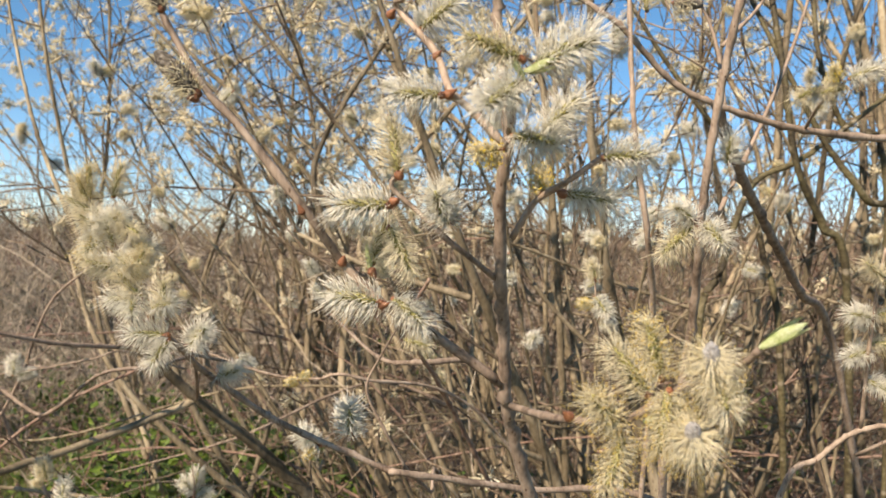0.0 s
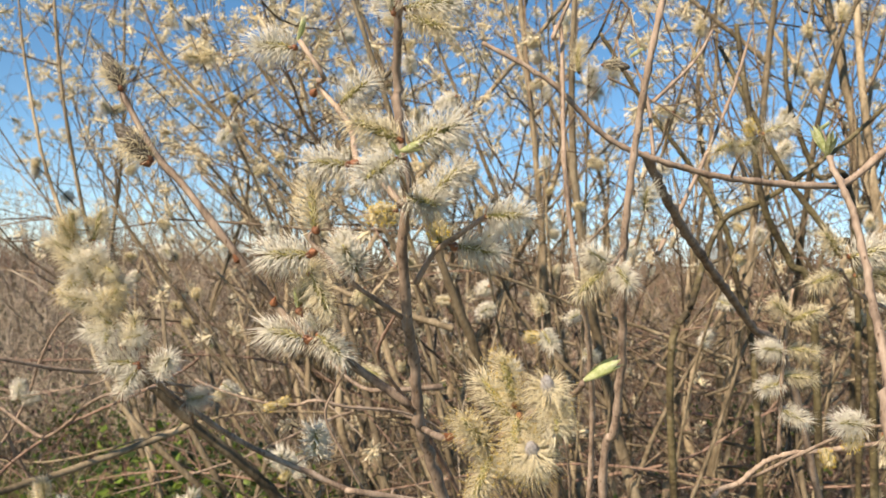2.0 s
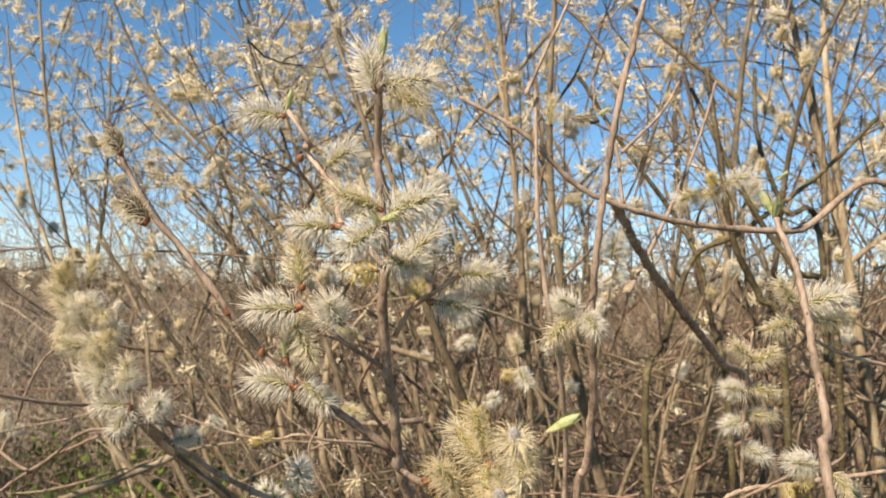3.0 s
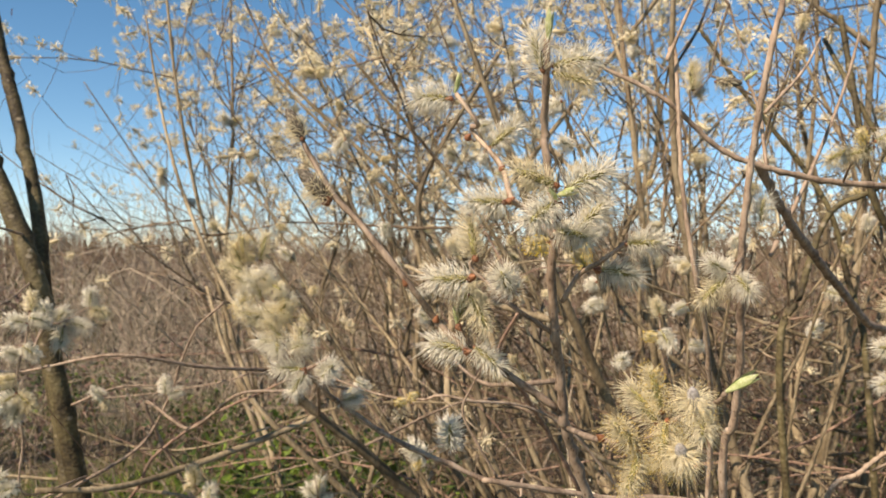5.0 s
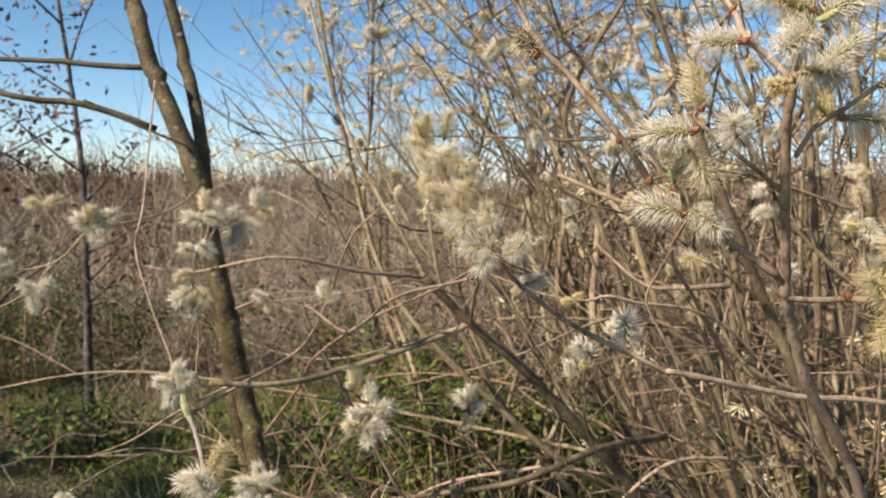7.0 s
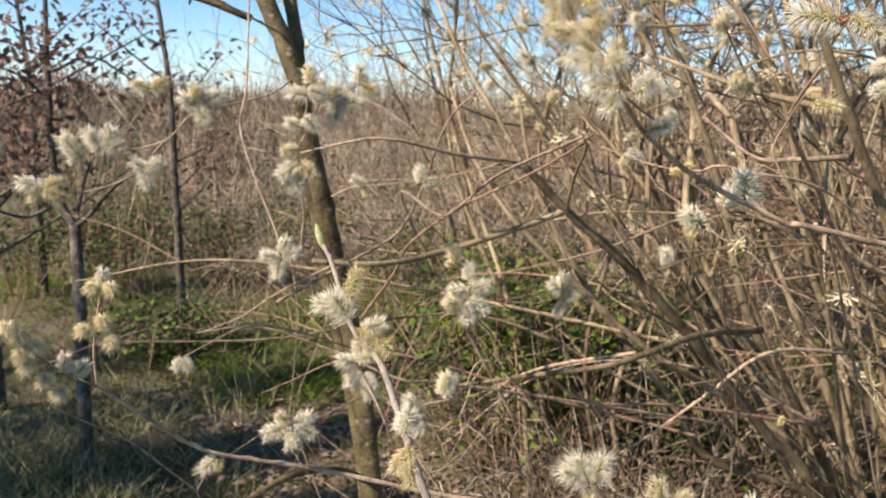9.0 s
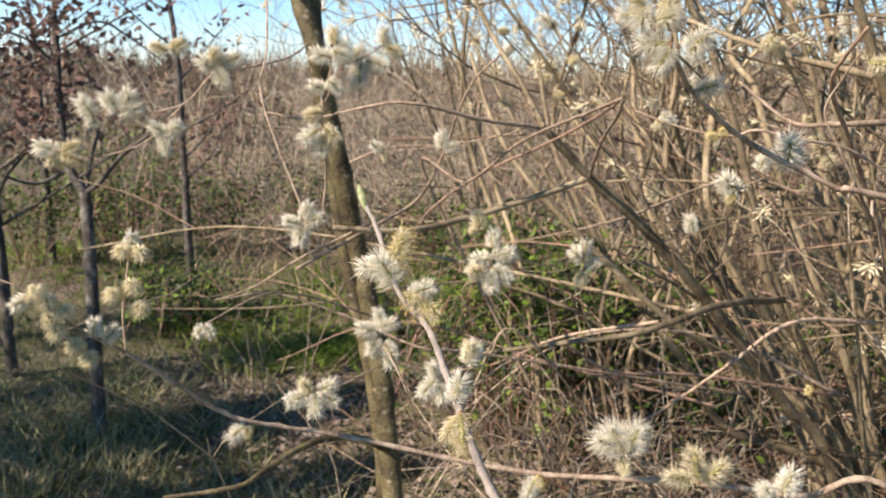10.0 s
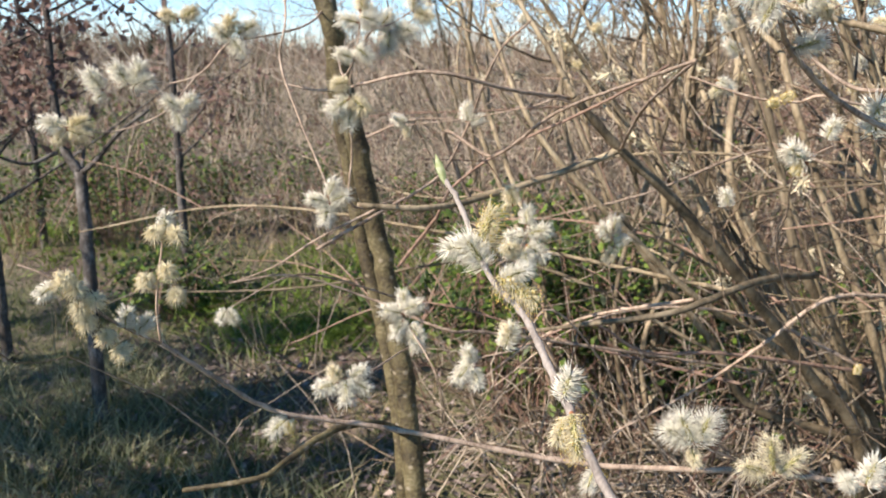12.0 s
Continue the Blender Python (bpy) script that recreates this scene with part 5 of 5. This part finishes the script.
thicket(25, 260, [(r.uniform(-18, 10), r.uniform(12, 26), 0.6) for _ in range(26)], 3.0, [TWIG_GREY, TWIG], "bare young trees rising from the scrub", 0.3, 0.010, 0.18)

thicket(27, 260, [(r.uniform(-16, -2), r.uniform(9.5, 17), 0.45) for _ in range(13)], 2.3, [TWIG_RED, TWIG, TWIG_PALE], "rounded clumps of dense brown bushes", 0.5, 0.008, 0.24)

thicket(28, 85, [(-1.35, 2.25, 0.2), (-0.75, 2.1, 0.2), (-1.1, 2.9, 0.25), (-0.4, 2.4, 0.2), (-1.6, 3.2, 0.25), (-0.1, 2.2, 0.2), (-0.7, 3.2, 0.3)], 1.3, [TWIG_GREY, TWIG_PALE, TWIG_RED, TWIG], "loose arching grey twigs round the trunk", 1.0, 0.0028, 0.36)

thicket(29, 200, [(0.5, 5.6, 0.5), (1.1, 6.4, 0.5), (1.3, 5.4, 0.5), (2.0, 6.3, 0.5), (2.3, 5.7, 0.5)], 2.2, [TWIG, TWIG_RED, TWIG_GREY], "tall brown scrub crowding behind the willows", 0.5, 0.006, 0.28)
# Haze of distance put into the colour: two of three slots are pale.
thicket(30, 190, [(-4.1, 6.7, 0.45), (-3.9, 7.7, 0.45), (-2.8, 6.8, 0.45), (-2.6, 8.3, 0.45), (-1.6, 7.4, 0.45)], 2.3, [TWIG_GREY, TWIG_PALE, TWIG_PALE], "hazy grey young trees beyond the shrubs", 0.4, 0.006, 0.24)

thicket(31, 300, [(r.uniform(-4.5, 1.5), r.uniform(8, 12), 0.5) for _ in range(12)], 2.2, [TWIG_GREY, TWIG_RED, TWIG_PALE, TWIG], "hazy brown and grey bushes along the scrub", 0.5, 0.006, 0.28)

thicket(32, 190, [(r.uniform(-9, -0.5), r.uniform(11, 17), 0.6) for _ in range(13)], 3.1, [TWIG_GREY, TWIG_RED, TWIG], "bare hazy young trees on the skyline", 0.3, 0.007, 0.24)
thicket(33, 240, [(r.uniform(1.5, 6.5), r.uniform(6.5, 10), 0.5) for _ in range(9)], 2.7, [TWIG, TWIG_RED, TWIG], "dense brown leafless bushes behind the willows", 0.35, 0.008, 0.24)

# ---- grass, litter, weeds ----
def tufts(seed, n, spots, size, mat, name, label, category, lean=0.5, width=0.0022):
    r = random.Random(seed)
    g = Geo()
    for _ in range(n):
        x, y, s = r.choice(spots)
        x, y = x + r.gauss(0, s), y + r.gauss(0, s)
        w = r.uniform(0, 6.28)
        for _ in range(5):
            d = np.array((r.gauss(0, lean), r.gauss(0, lean), 1.0))
            h = size * r.uniform(0.5, 1.2)
            p = np.array((x + r.gauss(0, .02), y + r.gauss(0, .02), -0.03))
            w = r.uniform(0, 6.28)
            blade(g, p, p + d * h + np.array((d[0], d[1], -0.25 * abs(d[0]))) * h * 0.4, np.array((math.cos(w), math.sin(w), 0)) * width * r.uniform(0.7, 1.5), 0, 0.35)
    return stuff(name, g, [mat], None, label, category)


tufts(31, 2900, [(-2.5, 2.2, 0.4), (-3.3, 3.0, 0.5), (-3.6, 4.6, 0.6), (-2.4, 4.8, 0.5), (-4.3, 3.6, 0.6), (-4.2, 6.5, 1.0), (-2.7, 1.9, 0.4), (-5.5, 5.5, 0.8), (-3.9, 2.9, 0.4), (-1.7, 2.2, 0.3)], 0.075, GRASS, "grass", "short green grass growing in tufts", "grass")
tufts(32, 260, [(-1.9, 2.5, 0.5), (-2.6, 3.0, 0.6), (-0.9, 3.4, 0.7), (-3.4, 5.2, 1.0), (0.2, 3.2, 0.8), (-1.2, 5.2, 1.0)], 0.15, DRY_GRASS, "dry_grass", "bleached dry grass blades", "grass", 0.7)
tufts(37, 650, [(-2.55, 2.1, 0.25), (-2.2, 1.75, 0.3), (-2.9, 2.0, 0.3), (-2.9, 2.7, 0.35), (-1.7, 1.9, 0.25)], 0.16, GREY_GRASS, "long_grass", "long grey-green grass round the oak foot", "grass", 0.55, 0.0026)
tufts(36, 500, [(-2.0, 5.5, 0.5), (-1.3, 5.2, 0.4), (-2.6, 4.9, 0.4)], 0.2, WEED, "green_grass", "fresh green grass between the shrubs", "grass", 0.45, 0.004)
tufts(35, 700, [(-0.6, 4.6, 0.6), (0.5, 4.6, 0.6), (-1.4, 5.4, 0.8), (-3.0, 6.2, 1.2), (1.2, 4.9, 0.8), (-5, 6, 1.2)], 0.34, DRY_GRASS, "tall_dry_grass", "tall pale dry grass among the stems", "grass", 0.35, 0.003)
tufts(33, 1100, [(-2.65, 3.65, 0.25), (-2.3, 3.75, 0.2), (-1.15, 3.6, 0.25), (-0.8, 3.9, 0.3), (-3.3, 4.0, 0.2), (-4.8, 4.8, 0.4), (-5.8, 5.0, 0.4), (-2.9, 5.4, 0.4), (-1.5, 4.3, 0.3)], 0.12, WEED, "weeds", "bright green leafy weeds", "plant", 0.7, 0.006)
r = random.Random(34)
g = Geo()
for _ in range(5200):
    x, y = r.gauss(-1.5, 1.0), r.gauss(2.8, 0.9)
    w = r.uniform(0, 6.28)
    n = r.uniform(0.018, 0.045)
    p = np.array((x, y, r.uniform(-0.012, 0.015)))
    e = np.array((math.cos(w), math.sin(w), r.gauss(0, 0.25))) * n
    blade(g, p, p + e, np.array((-math.sin(w), math.cos(w), r.gauss(0, 0.4))) * n * 0.3, 0)
stuff("leaf_litter", g, [LITTER], None, "dull brown fallen leaves on the soil", "leaf litter")


r = random.Random(38)
g = Geo()
for x, y, z in [(r.uniform(-5.5, 0.6), r.uniform(3.9, 7.0), r.uniform(0.25, 1.15)) for _ in range(60)]:
    for _ in range(26):
        p = np.array((x + r.gauss(0, 0.17), y + r.gauss(0, 0.17), max(0.03, z + r.gauss(0, 0.16))))
        e = unit(np.array((r.gauss(0, 1), r.gauss(0, 1), r.gauss(0, 0.8)))) * r.uniform(0.03, 0.055)
        blade(g, p, p + e, unit(cross(e, (r.gauss(0, 1), r.gauss(0, 1), r.gauss(0, 1)))) * 0.010, 0, 0.6)
stuff("withered_leaves", g, [OAK_LEAF], None, "pinkish-brown dead leaves clinging to low saplings", "dead leaves")


# ---- bramble bushes ----
def bramble(seed, x, y, wide, high, leaves=34, fresh=0.25):
    """Arching canes under a loose skin of small dark leaves."""
    r = random.Random(seed)
    bush = thing("bramble_bush", "low bramble bush with dark green leaves", "bush", "bramble bushes")
    bush.location = (x, y, 0)
    canes, lf = Geo(), Geo()
    for k in range(26):
        w = r.uniform(0, 6.28)
        n = wide * r.uniform(0.5, 1.15)
        pts = [(0.1 * math.cos(w), 0.1 * math.sin(w), -0.03), (n * 0.5 * math.cos(w), n * 0.5 * math.sin(w), high * r.uniform(0.7, 1.1)), (n * math.cos(w), n * math.sin(w), high * r.uniform(0.2, 0.8))]
        line = glide(pts, 8)
        if k < 7:
            cane = Geo()
            tube(cane, line, [0.004] * 9, 5)
            part("cane", cane.mesh("cane", [BARK_RED]), bush)
        else:
            tube(canes, line, [0.003] * 9, 3, 0, False)
        for _ in range(leaves):
            p = line[r.randint(2, 8)] + np.array((r.gauss(0, 0.06), r.gauss(0, 0.06), r.gauss(0, 0.05)))
            e = unit(np.array((r.gauss(0, 1), r.gauss(0, 1), r.gauss(0.2, 0.5)))) * r.uniform(0.03, 0.06)
            blade(lf, p, p + e, unit(cross(e, (r.gauss(0, .4), r.gauss(0, .4), 1))) * r.uniform(0.010, 0.018), 1 if r.random() < fresh else 0, 0.5)
    stuff("cane_mass", canes, [TWIG_RED], bush, "thin brown canes")
    stuff("foliage", lf, [BRAMBLE, WEED], bush, "small dark green leaves")


for k, (x, y, wide, high) in enumerate(((-4.75, 5.75, 0.55, 0.6), (-5.6, 4.6, 0.6, 0.65), (-4.9, 4.9, 0.8, 0.75), (-5.8, 5.8, 0.9, 0.8), (-4.2, 6.2, 0.8, 0.7), (-1.25, 3.75, 0.45, 0.45), (-0.85, 4.1, 0.5, 0.55), (-2.2, 4.0, 0.35, 0.25), (-1.7, 5.0, 0.6, 0.6), (-2.5, 5.6, 0.6, 0.55), (-3.4, 3.7, 0.4, 0.3), (0.3, 4.0, 0.5, 0.5), (-7.4, 7.0, 1.1, 1.0), (-3.0, 8.2, 1.0, 0.95), (-0.5, 7.0, 0.9, 0.9), (1.6, 5.2, 0.7, 0.8), (-0.35, 3.3, 0.45, 0.35), (0.75, 3.4, 0.5, 0.4), (-1.35, 3.35, 0.4, 0.5), (-1.6, 4.6, 0.6, 0.5), (-5.3, 5.2, 0.7, 0.6))):
    bramble(120 + k, x, y, wide, high)
bramble(150, -1.12, 3.05, 0.5, 0.80, 60, 0.5)
bramble(151, -0.75, 3.45, 0.5, 0.65, 46, 0.4)


# ---- oak saplings ----
def oak(seed, x, y, height, radius, label, limbs, leaves, leaf_low):
    r = random.Random(seed)
    tree = thing("oak_sapling", label, "tree", "oak saplings")
    tree.location = (x, y, 0)
    top = (r.gauss(0, .06) - 0.25, r.gauss(0, .05), height)
    pts = [(0, 0, -0.05), (-0.02, 0.0, height * 0.3), (-0.08, 0.02, height * 0.6), top]
    stem(tree, pts, radius, radius * 0.35, "trunk", BARK_OAK)
    line = glide(pts, 40)
    lf = Geo()
    for k in range(limbs):
        i = int(40 * (0.30 + 0.68 * k / limbs))
        w = r.uniform(0, 6.28)
        d = np.array((math.cos(w), math.sin(w), r.uniform(0.2, 0.9)))
        n = r.uniform(0.5, 0.95) * (1.1 - 0.5 * k / limbs)
        q = [line[i], line[i] + d * n * 0.4 + np.array((0, 0, 0.03)), line[i] + d * n + np.array((r.gauss(0, .08), r.gauss(0, .08), 0.1))]
        stem(tree, [tuple(a) for a in q], radius * 0.3, 0.003, "limb", BARK_OAK)
        way = glide(q, 12)
        for _ in range(leaves):
            j = r.randint(3, 12)
            p = way[j] + np.array([r.gauss(0, 0.09) for _ in range(3)])
            if p[2] < leaf_low:
                continue
            e = np.array([r.gauss(0, 1) for _ in range(3)])
            e = unit(e) * r.uniform(0.04, 0.075)
            side = cross(e, [r.gauss(0, 1) for _ in range(3)])
            blade(lf, p, p + e, unit(side) * 0.012, 0, 0.6)
    stuff("crown", lf, [OAK_LEAF], tree, "withered brown oak leaves")
    return tree


oak(42, -3.83, 4.32, 2.9, 0.030, "slim oak sapling keeping its dead leaves", 10, 60, 0.55)
oak(43, -3.55, 2.7, 2.7, 0.028, "young oak thick with withered leaves", 12, 20, 1.15)
oak(44, -5.4, 4.6, 3.0, 0.03, "leafy brown oak sapling among the scrub", 11, 50, 0.8)

# ---- distance ----
r = random.Random(51)
g = Geo()
for _ in range(3200):
    w = r.uniform(radians(60), radians(165))
    d = r.uniform(14, 60)
    p = np.array((d * math.cos(w), d * math.sin(w), 0.0))
    h = r.uniform(0.7, 1.2) * (1 + d / 130) * (1.1 + 1.5 * noise.noise(Vector((p[0] * 0.22, p[1] * 0.22, 5.0))))
    for _ in range(4):
        e = np.array((r.gauss(0, 0.6), r.gauss(0, 0.6), 1)) * h
        a = p + np.array((r.gauss(0, .4), r.gauss(0, .4), 0))
        s = np.array((math.sin(w), -math.cos(w), 0)) * 0.010 * d / 14
        i = len(g.v)
        g.v += [a - s, a + s, a + e * 0.6 + s, a + e]
        g.f += [(i, i + 1, i + 2), (i, i + 2, i + 3)]
        tone = noise.noise(Vector((p[0] * 0.16, p[1] * 0.16, 9.0)))
        k = 3 if tone > 0.42 else 2 if tone > 0.12 else 1 if tone > -0.1 else 0
        g.m += [k, k]
stuff("far_scrub", g, [TWIG_RED, TWIG_GREY, DRY_GRASS, CONIFER], None, "wide belt of leafless reddish scrub", "scrub")


def conifer(seed, x, y, h, count=750, needle=0.034, label="small dark green conifer on the skyline", group="conifers on the skyline"):
    r = random.Random(seed)
    tree = thing("conifer", label, "tree", group)
    tree.location = (x, y, 0)
    stem(tree, [(0, 0, 0), (0, 0, h * 0.5), (0, 0, h)], h * 0.02, h * 0.004, "trunk", BARK_OAK)
    g = Geo()
    for k in range(count):
        u = r.random() ** 0.7
        w = r.uniform(0, 6.28)
        n = h * 0.36 * (1.03 - u) * r.uniform(0.6, 1.15)
        p = np.array((0, 0, h * (0.06 + 0.93 * u)))
        e = np.array((math.cos(w), math.sin(w), r.uniform(-0.25, 0.3))) * n
        if needle > 0.02:
            blade(g, p, p + e, np.array((-math.sin(w), math.cos(w), 0)) * h * needle, 0)
            continue
        for j in range(8):
            q = p + e * ((j + 0.6) / 8) + np.array((0, 0, -0.06 * n * (j / 8) ** 2))
            d = unit(e + np.array((r.gauss(0, 0.5), r.gauss(0, 0.5), r.gauss(0, 0.4))) * n) * r.uniform(0.10, 0.17)
            blade(g, q, q + d, unit(cross(d, (r.gauss(0, 1), r.gauss(0, 1), r.gauss(0, 1)))) * 0.009, 0)
    stuff("crown", g, [CONIFER], tree, "dark green needles")


# Out of view: stand-in conifers added to throw the near grass into shade.
for k, (x, y, h) in enumerate(((-3.72, 0.54, 2.8), (-3.12, 0.19, 2.4), (-4.47, 0.79, 3.0), (-4.17, -0.11, 3.2), (-5.3, 1.4, 3.0))):
    conifer(90 + k, x, y, h, 300, 0.010, "unseen bushy conifer added to shade the grass", "young conifers by the path")
for k, (x, y, h) in enumerate(((-46, 52, 3.6), (-52, 49, 3.2), (-30, 58, 3.6), (-26, 62, 3.4), (-12, 60, 3.8), (-64, 44, 3.4), (-70, 40, 3.8), (2, 66, 4), (-44, 30, 3.0), (-40, 31, 2.5), (-58, 30, 3.4))):
    conifer(60 + k, x, y, h)
r = random.Random(71)
g = Geo()
for _ in range(1300):
    w = r.uniform(radians(50), radians(170))
    d = r.uniform(120, 170)
    p = np.array((d * math.cos(w), d * math.sin(w), 0.0))
    h = r.uniform(3.5, 9) * (1.0 + 0.7 * noise.noise(Vector((p[0] * 0.04, p[1] * 0.04, 1.0)))) * (1.5 if w < radians(95) else 1.0)
    for _ in range(12):
        e = np.array((r.gauss(0, 0.25), r.gauss(0, 0.25), 1)) * h * r.uniform(0.5, 1)
        s = np.array((math.sin(w), -math.cos(w), 0)) * r.uniform(0.06, 0.2)
        a = p + np.array((r.gauss(0, 1), r.gauss(0, 1), 0))
        i = len(g.v)
        g.v += [a - s, a + s, a + e]
        g.f.append((i, i + 1, i + 2))
        g.m.append(0)
stuff("far_woods", g, [TWIG], None, "hazy leafless woods along the horizon", "woods")
